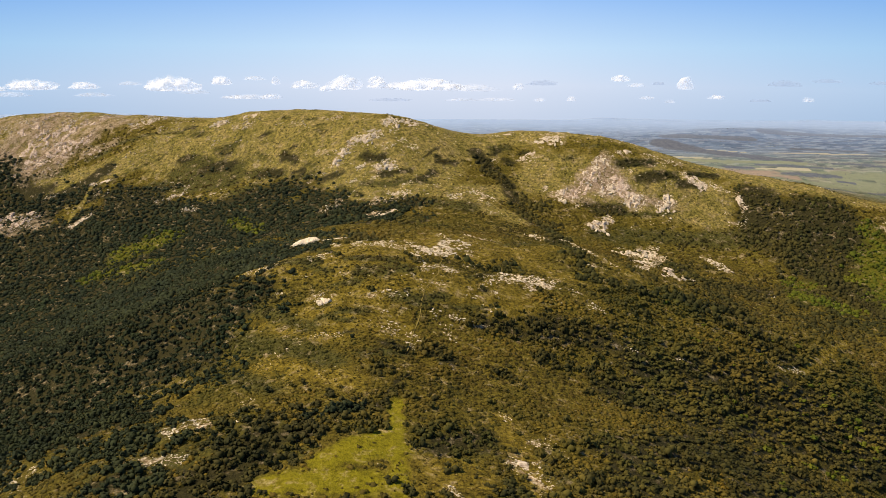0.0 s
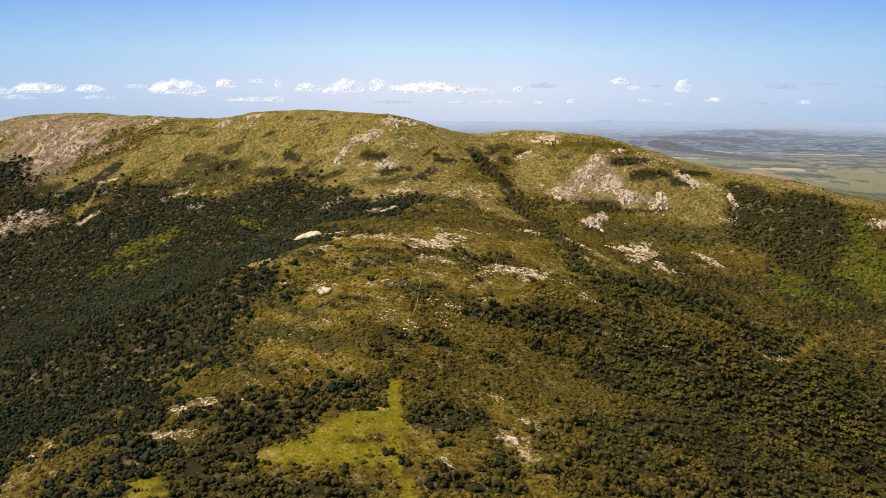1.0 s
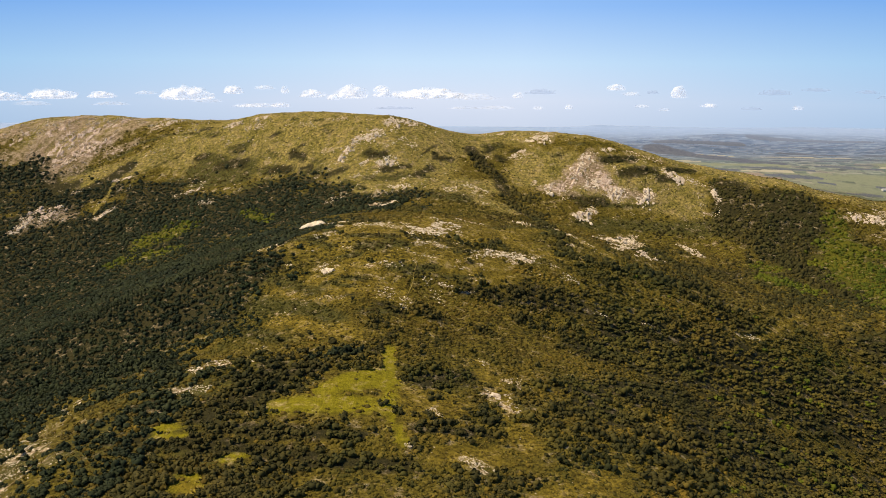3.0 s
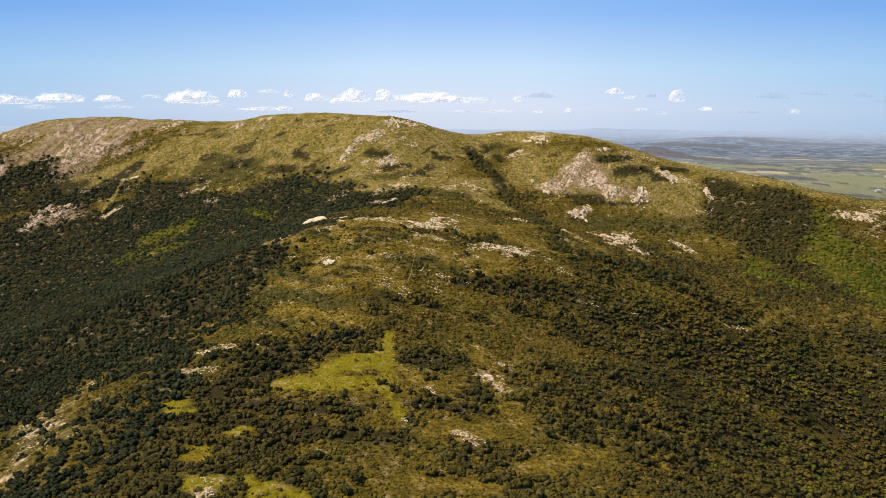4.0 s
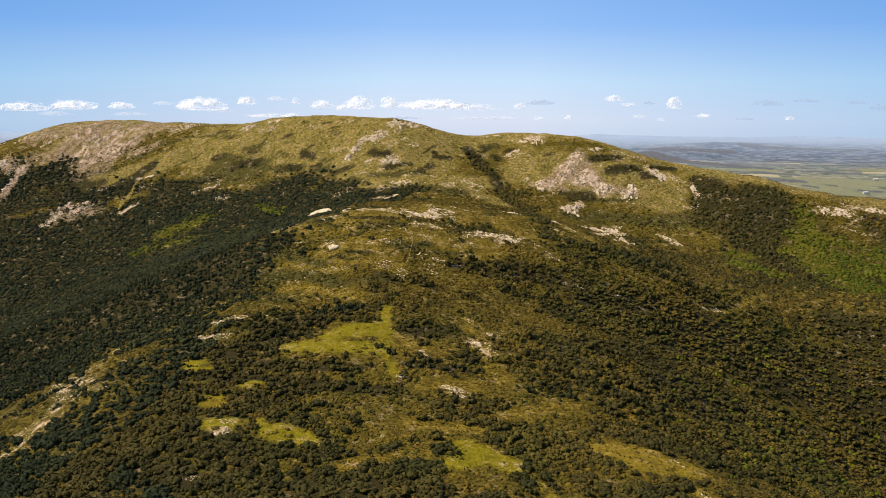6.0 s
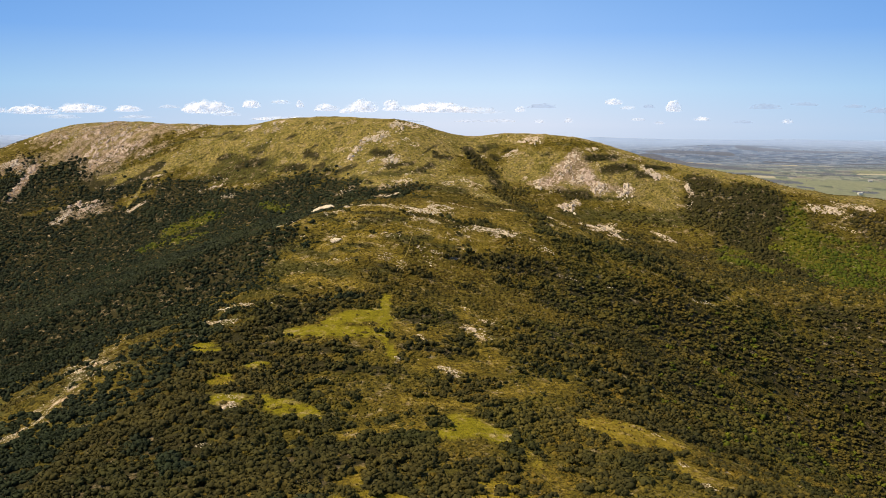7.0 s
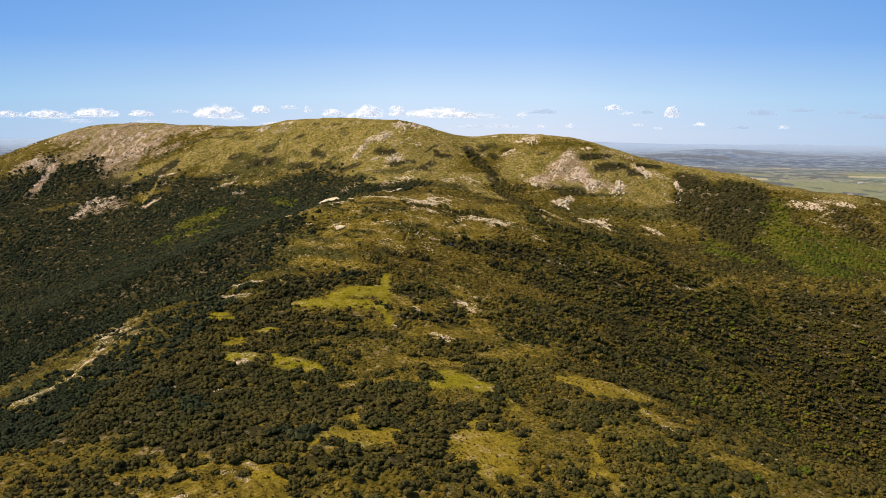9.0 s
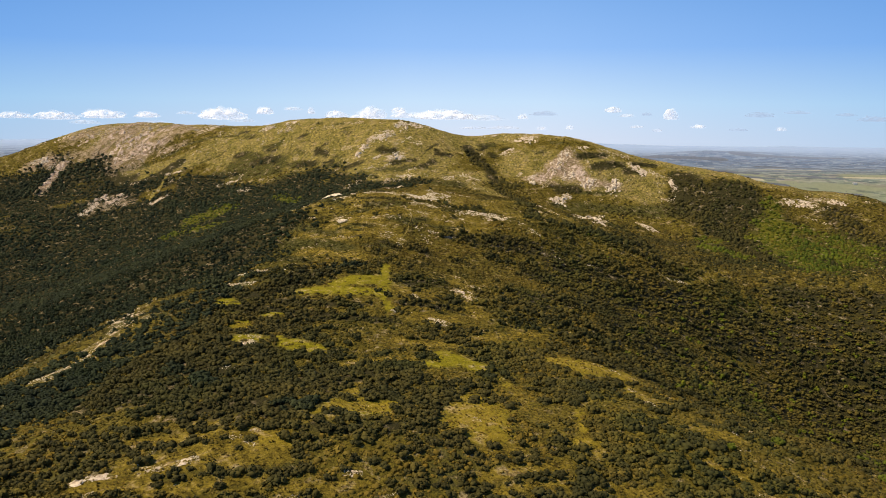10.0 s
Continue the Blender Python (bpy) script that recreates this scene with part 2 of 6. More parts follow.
lime(-191, 442, -157, 441, 5)
lime(-120, 472, -103, 453, 4)
lime(225, 416, 264, 378, 12)
lime(223, 430, 248, 422, 7)
lime(211, 417, 224, 410, 4)
lime(177, 413, 188, 411, 4)
open_slope(-266, 542, -170, 561, 9)
open_slope(-292, 587, -224, 620, 20)
open_slope(-330, 615, -230, 640, 20)
open_slope(-260, 640, -110, 590, 22)
open_slope(-140, 580, -10, 548, 20)
open_slope(-20, 548, 130, 535, 18)
open_slope(110, 528, 190, 490, 14)
open_slope(190, 488, 290, 462, 8)
open_slope(-181, 558, -8, 499, 22)
open_slope(-8, 515, 24, 527, 16)
open_slope(60, 497, 150, 474, 16)
open_slope(-61, 496, -20, 480, 12)
open_slope(-49, 322, 29, 354, 16)
open_slope(-60, 274, 4, 307, 10)
open_slope(-46, 476, 38, 476, 8)
open_slope(-79, 334, -48, 314, 7)
open_slope(19, 359, 50, 366, 7)
open_slope(62, 382, 81, 345, 4)
open_slope(-42, 271, -16, 275, 8)
open_slope(-56, 254, -27, 237, 6)
open_slope(6, 469, 41, 447, 7)
open_slope(24, 352, 53, 327, 5)
open_slope(-31, 307, 23, 301, 12)
meadow(-40, 185, -18, 186, 5.5)
meadow(-30, 194, -11, 203, 4.3)
meadow(-26, 200, -12, 211, 2.4)
meadow(-13, 229, -10, 182, 1.7)
meadow(-10, 182, -5, 167, 1.6)
meadow(-72, 172, -68, 173, 2.2)
meadow(-59, 148, -55, 149, 1.3)
meadow(-11, 202, -10, 182, 1.9)
meadow(-59, 144, -55, 146, 2.3)
meadow(-53, 131, -48, 131, 3.4)
meadow(-50, 157, -46, 159, 1.9)
meadow(-72, 167, -64, 169, 1.5)
meadow(-41, 135, -37, 131, 1.4)
meadow(-36, 129, -26, 127, 4.2)
meadow(-26, 126, -21, 123, 1.2)
meadow(-6, 68, 3, 73, 5.5)
meadow(17, 124, 28, 116, 4.1)
meadow(14, 114, 18, 117, 3.8)
meadow(24, 85, 29, 86, 2.4)
meadow(24, 64, 32, 68, 5.1)
meadow(25, 74, 29, 75, 6.8)
meadow(27, 57, 33, 59, 3.5)
open_slope(24, 85, 29, 86, 2.4)
open_slope(24, 64, 32, 68, 5.1)
open_slope(25, 74, 29, 75, 6.8)
open_slope(27, 57, 33, 59, 3.5)
open_slope(29, 51, 37, 54, 2.0)
open_slope(29, 41, 49, 50, 1.9)
open_slope(30, 35, 48, 43, 1.4)
open_slope(58, 131, 75, 125, 6.4)
open_slope(75, 114, 84, 97, 3.8)
open_slope(56, 66, 58, 56, 1.6)
open_slope(88, 75, 96, 71, 3.4)
open_slope(85, 56, 92, 52, 2.4)
open_slope(103, 50, 113, 53, 1.8)
open_slope(94, 45, 99, 44, 1.2)
open_slope(56, 41, 74, 41, 2.0)
open_slope(-57, 50, -20, 52, 2.5)
open_slope(-49, 36, -21, 44, 4.7)
open_slope(-62, 27, -35, 29, 2.4)
open_slope(-15, 30, 3, 35, 1.7)
open_slope(-44, 57, -36, 59, 1.6)
open_slope(-9, 82, -6, 90, 2.5)
open_slope(-5, 193, 6, 190, 9.1)
open_slope(17, 227, 29, 171, 3.8)
open_slope(6, 163, 19, 164, 4.5)
open_slope(-0, 137, 19, 135, 3.6)
open_slope(29, 146, 50, 160, 4.1)
open_slope(-12, 111, 5, 119, 3.6)
open_slope(176, 347, 142, 313, 1.4)
open_slope(37, 100, 45, 74, 1.4)
open_slope(-16, 58, -7, 60, 1.2)
meadow(-8, 68, 3, 73, 4.3)
meadow(0, 67, 4, 68, 1.5)
meadow(55, 130, 67, 131, 5.1)
meadow(62, 124, 75, 125, 5.8)
meadow(75, 113, 77, 99, 1.5)
meadow(55, 82, 56, 67, 1.0)
meadow(54, 62, 57, 60, 1.7)
meadow(34, 106, 38, 96, 1.0)
meadow(-14, 62, -11, 65, 1.0)
meadow(-26, 50, -18, 48, 1.7)
meadow(-8, 88, -4, 75, 1.0)
meadow(-57, 145, -54, 144, 2.4)
open_slope(-8, 68, 3, 73, 4.3)
open_slope(0, 67, 4, 68, 1.5)
open_slope(55, 130, 67, 131, 5.1)
open_slope(62, 124, 75, 125, 5.8)
open_slope(75, 113, 77, 99, 1.5)
open_slope(55, 82, 56, 67, 1.0)
open_slope(54, 62, 57, 60, 1.7)
open_slope(34, 106, 38, 96, 1.0)
open_slope(-14, 62, -11, 65, 1.0)
open_slope(-26, 50, -18, 48, 1.7)
open_slope(-8, 88, -4, 75, 1.0)
open_slope(-57, 145, -54, 144, 2.4)
open_slope(-275, 543, -247, 550, 5.3)
open_slope(-230, 507, -226, 544, 1.3)
stand(-346, 524, -342, 543, 14.1)
stand(-333, 520, -334, 542, 6.3)
stand(-316, 541, -293, 558, 11.2)
wood(-288, 429, -198, 484, 31.8)
wood(-265, 372, -132, 327, 45.4)
wood(-191, 295, -133, 284, 30.4)
wood(-182, 474, -120, 476, 19.2)
wood(-134, 304, -81, 296, 13.5)
wood(-272, 520, -244, 541, 6.5)
wood(-330, 495, -300, 522, 12.2)
thicket(104, 499, 122, 497, 2.6)
thicket(115, 489, 136, 488, 2.2)
thicket(137, 485, 151, 482, 1.6)
thicket(146, 491, 160, 491, 2.2)
thicket(83, 474, 99, 471, 2.3)
thicket(-4, 504, 1, 501, 1.7)
thicket(4, 502, 8, 502, 2.1)
thicket(-48, 504, -35, 500, 1.9)
thicket(-37, 490, -20, 491, 1.2)
thicket(-100, 527, -90, 516, 1.5)
thicket(-111, 515, -99, 510, 1.5)
thicket(-143, 535, -133, 527, 2.1)
rock(-351, 562, -339, 562, 3.5, 0.9)
rock(-332, 553, -328, 562, 2.5, 0.8)
rock(-257, 576, -236, 586, 2.2, 0.5)
rock(-211, 598, -208, 612, 2.8, 0.9)
rock(-191, 579, -173, 584, 3.8, 0.4)
rock(-313, 594, -296, 601, 4.2, 0.5)
rock(-269, 595, -258, 606, 4.0, 0.5)
rock(-249, 567, -239, 574, 2.6, 0.4)
rock(-184, 531, -168, 529, 2.1, 0.6)
rock(-46, 292, -43, 297, 1.9, 0.7)
cliff(-293, 577, -279, 604, 13.7, 0.7)
cliff(-276, 563, -261, 600, 11.8, 0.8)
cliff(-263, 560, -238, 591, 8.6, 0.5)
cliff(-563, 939, -329, 597, 2.7, 0.5)
cliff(-348, 556, -337, 563, 7.0, 0.7)
cliff(-326, 525, -323, 563, 3.8, 0.8)
cliff(-321, 569, -282, 578, 6.3, 0.5)
cliff(-327, 593, -289, 608, 9.6, 0.6)
rock(-155, 569, -145, 567, 2.8, 0.9)
rock(-137, 557, -124, 554, 1.7, 0.8)
rock(-131, 560, -121, 560, 2.0, 0.7)
rock(-109, 552, -104, 551, 1.3, 0.6)
rock(-94, 544, -87, 541, 1.1, 0.6)
rock(-73, 541, -64, 540, 1.8, 0.7)
rock(-36, 527, -22, 529, 2.9, 1)
rock(-49, 514, -37, 515, 2.0, 0.95)
rock(-56, 514, -52, 515, 2.4, 0.9)
rock(-45, 519, -37, 518, 1.3, 0.8)
rock(-65, 511, -57, 511, 2.0, 0.8)
rock(-77, 515, -68, 514, 1.7, 0.8)
rock(-67, 506, -60, 506, 1.8, 0.8)
rock(-78, 506, -71, 505, 1.5, 0.6)
rock(-38, 494, -28, 495, 2.7, 0.95)
rock(-33, 498, -28, 499, 1.4, 0.9)
rock(-51, 496, -46, 496, 1.3, 0.9)
rock(-40, 487, -37, 487, 1.0, 0.8)
rock(-55, 487, -52, 488, 1.2, 0.7)
rock(-35, 506, -30, 508, 0.9, 0.7)
rock(-26, 512, -19, 510, 1.3, 0.5)
rock(-18, 506, -14, 508, 1.0, 0.6)
rock(-21, 481, -18, 482, 1.4, 0.7)
rock(-31, 474, -19, 474, 1.8, 0.8)
rock(-37, 468, -23, 468, 3.3, 0.6)
rock(-66, 464, -59, 470, 3.8, 0.4)
rock(-41, 450, -31, 450, 2.8, 0.7)
rock(4, 471, 10, 472, 1.7, 0.8)
rock(-184, 574, -180, 574, 2.5, 0.8)
rock(-157, 559, -150, 558, 1.5, 0.5)
rock(-163, 546, -156, 547, 1.5, 0.5)
rock(-171, 524, -160, 525, 1.6, 0.7)
rock(-155, 499, -149, 499, 2.8, 0.6)
rock(-142, 510, -131, 512, 2.2, 0.4)
rock(59, 521, 74, 518, 2.2, 0.9)
rock(65, 524, 74, 523, 2.0, 0.9)
rock(50, 510, 60, 512, 1.6, 0.7)
rock(90, 497, 100, 503, 1.6, 0.9)
rock(83, 488, 91, 493, 2.3, 0.8)
rock(92, 483, 101, 486, 1.8, 0.9)
rock(68, 477, 71, 485, 1.3, 0.9)
rock(75, 470, 80, 474, 1.5, 0.8)
rock(105, 474, 112, 478, 1.9, 0.9)
rock(111, 471, 118, 473, 1.7, 0.9)
rock(120, 470, 131, 475, 1.9, 0.95)
rock(82, 452, 91, 463, 2.3, 0.9)
rock(88, 377, 116, 443, 1.8, 0.85)
rock(17, 477, 29, 469, 2.3, 0.8)
rock(4, 471, 10, 471, 1.8, 0.8)
rock(107, 504, 113, 505, 1.0, 0.9)
rock(141, 487, 151, 483, 1.3, 0.8)
thicket(-172, 547, -164, 545, 1.9)
thicket(-144, 542, -135, 541, 1.3)
thicket(-152, 534, -133, 531, 3.1)
thicket(-113, 516, -100, 513, 2.6)
thicket(-99, 522, -90, 519, 2.1)
thicket(-91, 510, -84, 508, 1.6)
thicket(-96, 528, -89, 527, 1.1)
thicket(-80, 536, -76, 537, 0.8)
thicket(-78, 532, -73, 531, 0.8)
thicket(-45, 501, -36, 502, 2.1)
thicket(-72, 497, -60, 495, 2.1)
thicket(-35, 488, -19, 491, 1.5)
thicket(-14, 485, -5, 492, 2.4)
thicket(-12, 502, -4, 510, 0.9)
thicket(-5, 500, 1, 501, 1.0)
thicket(-118, 545, -112, 545, 1.1)
thicket(-174, 572, -167, 571, 1.7)
thicket(-163, 562, -158, 563, 1.3)
thicket(30, 514, 35, 518, 2.1)
thicket(38, 511, 42, 509, 2.4)
thicket(48, 516, 52, 517, 1.7)
thicket(104, 499, 124, 497, 2.9)
thicket(120, 487, 134, 488, 2.3)
thicket(137, 482, 147, 483, 1.9)
thicket(87, 468, 103, 471, 2.9)
open_slope(-53, 39, -39, 38, 4.0)
open_slope(-60, 28, -48, 32, 4.0)
open_slope(-41, 43, -22, 47, 3.5)
open_slope(-40, 29, -21, 32, 2.3)
open_slope(-31, 49, -23, 50, 1.8)
wood(-103, 94, -55, 83, 11.4)
wood(-50, 68, -20, 64, 5.8)
wood(-81, 116, -51, 98, 5.5)
wood(-42, 78, -12, 89, 10.0)
wood(-12, 55, -1, 56, 2.0)
wood(-21, 101, 7, 101, 5.1)
wood(-1, 56, 10, 60, 2.4)
rock(-4, 334, 8, 351, 4.5, 0.9)
rock(25, 319, 42, 320, 4.2, 0.9)
rock(11, 302, 22, 313, 1.8, 0.6)
rock(12, 162, 17, 158, 2.6, 0.8)
rock(21, 199, 27, 192, 3.3, 0.6)
rock(89, 364, 114, 429, 3.4, 0.8)
rock(132, 310, 142, 313, 1.9, 0.7)
rock(87, 292, 90, 291, 1.2, 0.7)
rock(55, 307, 61, 307, 1.8, 0.7)
rock(140, 436, 146, 420, 2.2, 0.9)
rock(139, 491, 167, 476, 1.3, 0.7)
rock(168, 473, 170, 460, 1.0, 0.8)
rock(250, 451, 260, 447, 3.2, 0.9)
brake(-186, 533, -140, 526, 3.3)
brake(-163, 536, -129, 529, 3.0)
brake(-170, 548, -157, 545, 1.9)
brake(-201, 529, -178, 532, 3.3)
brake(-128, 523, -107, 517, 2.4)
brake(-173, 538, -128, 527, 4.6)
brake(-169, 526, -130, 518, 5.8)
brake(-128, 507, -115, 506, 4.3)
brake(-167, 543, -148, 539, 3.0)
brake(-90, 505, -77, 502, 2.3)
brake(-118, 517, -97, 510, 2.5)
brake(-75, 279, -34, 251, 5.0)
brake(-70, 295, -45, 273, 3.6)
brake(-88, 274, -51, 235, 3.7)
brake(104, 499, 122, 497, 3.0)
brake(115, 489, 136, 488, 2.8)
brake(137, 485, 151, 482, 2.2)
brake(146, 491, 160, 491, 2.7)
brake(83, 474, 99, 471, 4.0)
brake(98, 469, 130, 468, 1.6)
brake(30, 519, 41, 521, 2.5)
brake(102, 454, 169, 450, 5.6)
brake(74, 507, 78, 507, 1.4)
brake(85, 514, 95, 511, 1.3)
brake(85, 445, 101, 446, 5.9)
brake(-4, 504, 1, 501, 1.7)
brake(4, 502, 8, 502, 2.1)
brake(-48, 504, -35, 500, 3.0)
brake(-37, 490, -20, 491, 1.6)
brake(-27, 484, -7, 483, 1.9)
brake(-100, 527, -90, 516, 2.4)
brake(-118, 534, -111, 527, 1.8)
brake(-111, 515, -99, 510, 2.3)
brake(-148, 547, -134, 544, 2.0)
brake(-143, 535, -133, 527, 3.0)
brake(-84, 512, -76, 508, 1.3)
brake(-105, 557, -99, 553, 1.5)
brake(-87, 546, -81, 544, 1.6)
brake(-82, 539, -75, 537, 1.2)
brake(-78, 533, -72, 531, 0.8)
brake(-116, 546, -111, 546, 1.3)
brake(-134, 544, -131, 548, 1.4)
brake(-171, 547, -160, 544, 1.9)
brake(-156, 543, -150, 541, 1.7)
brake(-187, 572, -176, 569, 1.5)
brake(-174, 575, -167, 572, 1.3)
brake(-167, 564, -160, 565, 1.2)
brake(-225, 571, -193, 574, 1.3)
brake(-239, 562, -224, 567, 1.6)
brake(-273, 551, -248, 555, 2.4)
brake(-209, 544, -184, 554, 0.9)
brake(-47, 484, -27, 481, 2.2)
brake(-17, 464, 15, 456, 6.5)
brake(-60, 485, -46, 473, 2.2)
brake(-53, 314, -43, 308, 1.9)
brake(-30, 306, -13, 308, 3.6)
brake(-40, 300, -30, 300, 1.4)
brake(-17, 291, -7, 290, 3.2)
brake(-5, 292, 1, 295, 2.7)
brake(-36, 282, -26, 282, 1.7)
brake(-68, 327, -49, 316, 3.4)
brake(-44, 287, -41, 286, 1.7)
brake(-56, 340, -48, 331, 2.4)
brake(-63, 287, -54, 282, 2.0)
brake(10, 311, 15, 316, 1.7)
brake(30, 365, 43, 372, 5.2)
brake(-36, 318, -18, 315, 3.0)
brake(4, 291, 14, 293, 1.6)
brake(-26, 256, -11, 261, 2.5)
brake(-43, 279, -31, 276, 1.3)
stand(18, 513, 25, 500, 2.5)
stand(24, 499, 35, 492, 2.7)
stand(36, 483, 44, 476, 4.6)
stand(39, 469, 57, 470, 5.4)
stand(47, 456, 60, 446, 6.7)
stand(54, 422, 58, 415, 5.7)
stand(-74, 503, -61, 494, 1.8)
stand(-216, 554, -207, 549, 1.4)
stand(-30, 267, -27, 268, 1.8)
stand(26, 339, 28, 335, 1.6)
stand(51, 403, 52, 355, 1.2)
stand(18, 289, 45, 291, 3.6)
stand(15, 303, 18, 303, 1.6)
stand(-95, 494, -79, 486, 2.9)
stand(-56, 450, -28, 446, 8.3)
stand(-26, 457, -21, 451, 3.5)
wood(-245, 536, -215, 544, 4.2)
wood(-193, 529, -162, 528, 3.6)
wood(173, 463, 193, 439, 6.9)
wood(198, 452, 198, 428, 5.9)
wood(-247, 467, -110, 471, 24.3)
wood(-216, 408, -94, 355, 41.6)
wood(-170, 313, -101, 298, 13.6)
wood(-156, 280, -120, 279, 11.1)
wood(-197, 493, -97, 472, 12.5)
heath(-135, 153, -131, 182, 9.4)
heath(-137, 145, -111, 163, 10.0)
heath(-111, 163, -93, 194, 7.8)
wood(-55, 200, -32, 208, 3.1)
wood(-18, 221, -12, 245, 1.3)
wood(-29, 220, -20, 224, 2.6)
wood(0, 207, 16, 215, 5.3)
wood(-83, 188, -46, 189, 4.0)
wood(-84, 168, -27, 160, 3.3)
wood(-56, 172, -17, 170, 3.2)
wood(-27, 158, -4, 157, 3.5)
wood(-2, 174, 19, 176, 2.2)
wood(52, 205, 81, 193, 8.5)
stand(53, 181, 73, 174, 5.6)
stand(104, 284, 111, 283, 5.4)
stand(98, 337, 128, 341, 5.4)
stand(130, 326, 141, 327, 4.9)
stand(190, 444, 197, 426, 6.6)
stand(202, 424, 213, 380, 3.8)
stand(193, 275, 197, 267, 2.8)
stand(169, 299, 176, 298, 2.7)
stand(78, 151, 82, 139, 3.9)
stand(12, 66, 15, 66, 2.0)
stand(31, 107, 34, 102, 2.7)
stand(-23, 66, -9, 67, 3.2)
stand(-68, 106, -50, 87, 2.5)
rock(-31, 341, -19, 339, 8.0, 0.5)
rock(-46, 345, -42, 337, 1.5, 0.5)
rock(-50, 321, -45, 323, 3.9, 0.4)
rock(-78, 330, -69, 323, 4.6, 0.5)
rock(-56, 309, -50, 306, 1.4, 0.5)
rock(-38, 305, -34, 304, 0.9, 0.6)
rock(-61, 298, -59, 298, 1.3, 0.6)
rock(-46, 292, -43, 294, 1.7, 0.8)
rock(-40, 294, -39, 293, 1.4, 0.6)
rock(-25, 292, -14, 293, 2.6, 0.85)
rock(-14, 302, -11, 304, 1.2, 0.5)
rock(-15, 349, -11, 339, 1.9, 0.5)
rock(-11, 328, -6, 309, 1.4, 0.6)
rock(-7, 335, 2, 337, 6.4, 0.85)
rock(-7, 309, -3, 314, 1.9, 0.7)
rock(1, 317, 4, 314, 3.3, 0.6)
rock(1, 347, 10, 343, 3.8, 0.8)
rock(-1, 359, 4, 354, 1.7, 0.6)
rock(11, 367, 22, 368, 2.3, 0.8)
rock(4, 314, 14, 329, 1.9, 0.35)
rock(15, 314, 19, 319, 2.4, 0.6)
rock(25, 315, 37, 318, 3.1, 0.8)
rock(32, 311, 45, 317, 1.8, 0.7)
rock(38, 325, 47, 326, 2.7, 0.6)
rock(8, 297, 14, 299, 1.5, 0.45)
rock(15, 295, 18, 293, 1.6, 0.35)
rock(19, 303, 22, 299, 1.2, 0.4)
rock(4, 286, 9, 284, 2.0, 0.6)
rock(12, 284, 16, 284, 1.5, 0.5)
rock(2, 278, 5, 274, 1.5, 0.4)
rock(-8, 303, -7, 295, 0.7, 0.5)
rock(-5, 300, -0, 303, 1.2, 0.5)
rock(-19, 272, -16, 272, 2.4, 0.5)
rock(-20, 283, -19, 283, 1.0, 0.7)
rock(-15, 284, -13, 285, 0.7, 0.6)
rock(-11, 273, -8, 269, 1.8, 0.7)
rock(-43, 268, -34, 268, 1.9, 0.3)
rock(-52, 268, -49, 266, 1.1, 0.5)
rock(-4, 287, -1, 287, 1.1, 0.5)
rock(-59, 261, -52, 260, 2.1, 0.7)
rock(-11, 267, -10, 264, 1.4, 0.6)
rock(-18, 277, -15, 276, 1.3, 0.4)
rock(-3, 284, 2, 281, 2.2, 0.25)
rock(50, 317, 52, 315, 1.7, 0.6)
rock(40, 307, 47, 306, 1.1, 0.5)
rock(57, 311, 60, 308, 1.8, 0.7)
rock(60, 413, 66, 369, 3.0, 0.7)
rock(66, 369, 75, 356, 2.4, 0.6)
rock(65, 349, 68, 346, 2.6, 0.6)
rock(46, 409, 51, 403, 5.2, 0.7)
rock(92, 427, 113, 442, 2.8, 0.7)
rock(88, 404, 107, 427, 3.8, 0.9)
rock(108, 395, 103, 364, 2.2, 0.95)
rock(105, 363, 121, 390, 2.5, 0.6)
rock(143, 439, 142, 427, 1.0, 0.8)
rock(146, 428, 148, 420, 2.4, 0.9)
rock(106, 459, 130, 465, 1.2, 0.4)
rock(161, 398, 163, 395, 1.6, 0.6)
rock(63, 288, 71, 289, 0.9, 0.5)
rock(87, 292, 89, 290, 0.9, 0.5)
rock(133, 311, 139, 311, 1.8, 0.5)
rock(84, 494, 95, 497, 2.2, 0.9)
rock(90, 502, 101, 504, 1.9, 0.8)
rock(91, 484, 100, 486, 2.1, 0.95)
rock(99, 481, 101, 482, 1.8, 0.95)
rock(104, 476, 116, 478, 2.6, 0.9)
rock(120, 473, 133, 474, 2.1, 0.95)
rock(66, 481, 72, 487, 2.1, 0.9)
rock(74, 476, 80, 478, 1.9, 0.8)
rock(88, 481, 92, 480, 1.1, 0.8)
rock(82, 454, 94, 464, 3.2, 0.85)
rock(78, 447, 81, 450, 2.1, 0.7)
rock(58, 485, 61, 489, 1.4, 0.8)
rock(45, 510, 58, 517, 1.6, 0.6)
rock(57, 524, 72, 522, 2.6, 0.7)
rock(64, 528, 77, 529, 3.7, 0.7)
rock(35, 533, 44, 535, 1.7, 0.6)
rock(104, 506, 113, 505, 1.1, 0.8)
rock(75, 518, 85, 517, 0.9, 0.6)
rock(30, 506, 33, 509, 1.7, 0.5)
rock(110, 493, 112, 491, 1.6, 0.8)
rock(122, 503, 140, 497, 3.2, 0.55)
rock(123, 496, 131, 495, 1.9, 0.6)
rock(142, 491, 152, 481, 2.0, 0.8)
rock(155, 486, 160, 480, 1.7, 0.7)
rock(130, 484, 137, 486, 1.1, 0.5)
rock(168, 476, 172, 468, 1.3, 0.85)
rock(160, 473, 160, 465, 1.3, 0.4)
rock(159, 462, 167, 458, 2.1, 0.4)
rock(132, 477, 142, 477, 1.2, 0.4)
rock(21, 468, 27, 462, 2.5, 0.7)
rock(26, 456, 31, 450, 2.5, 0.4)
rock(15, 476, 23, 473, 1.8, 0.6)
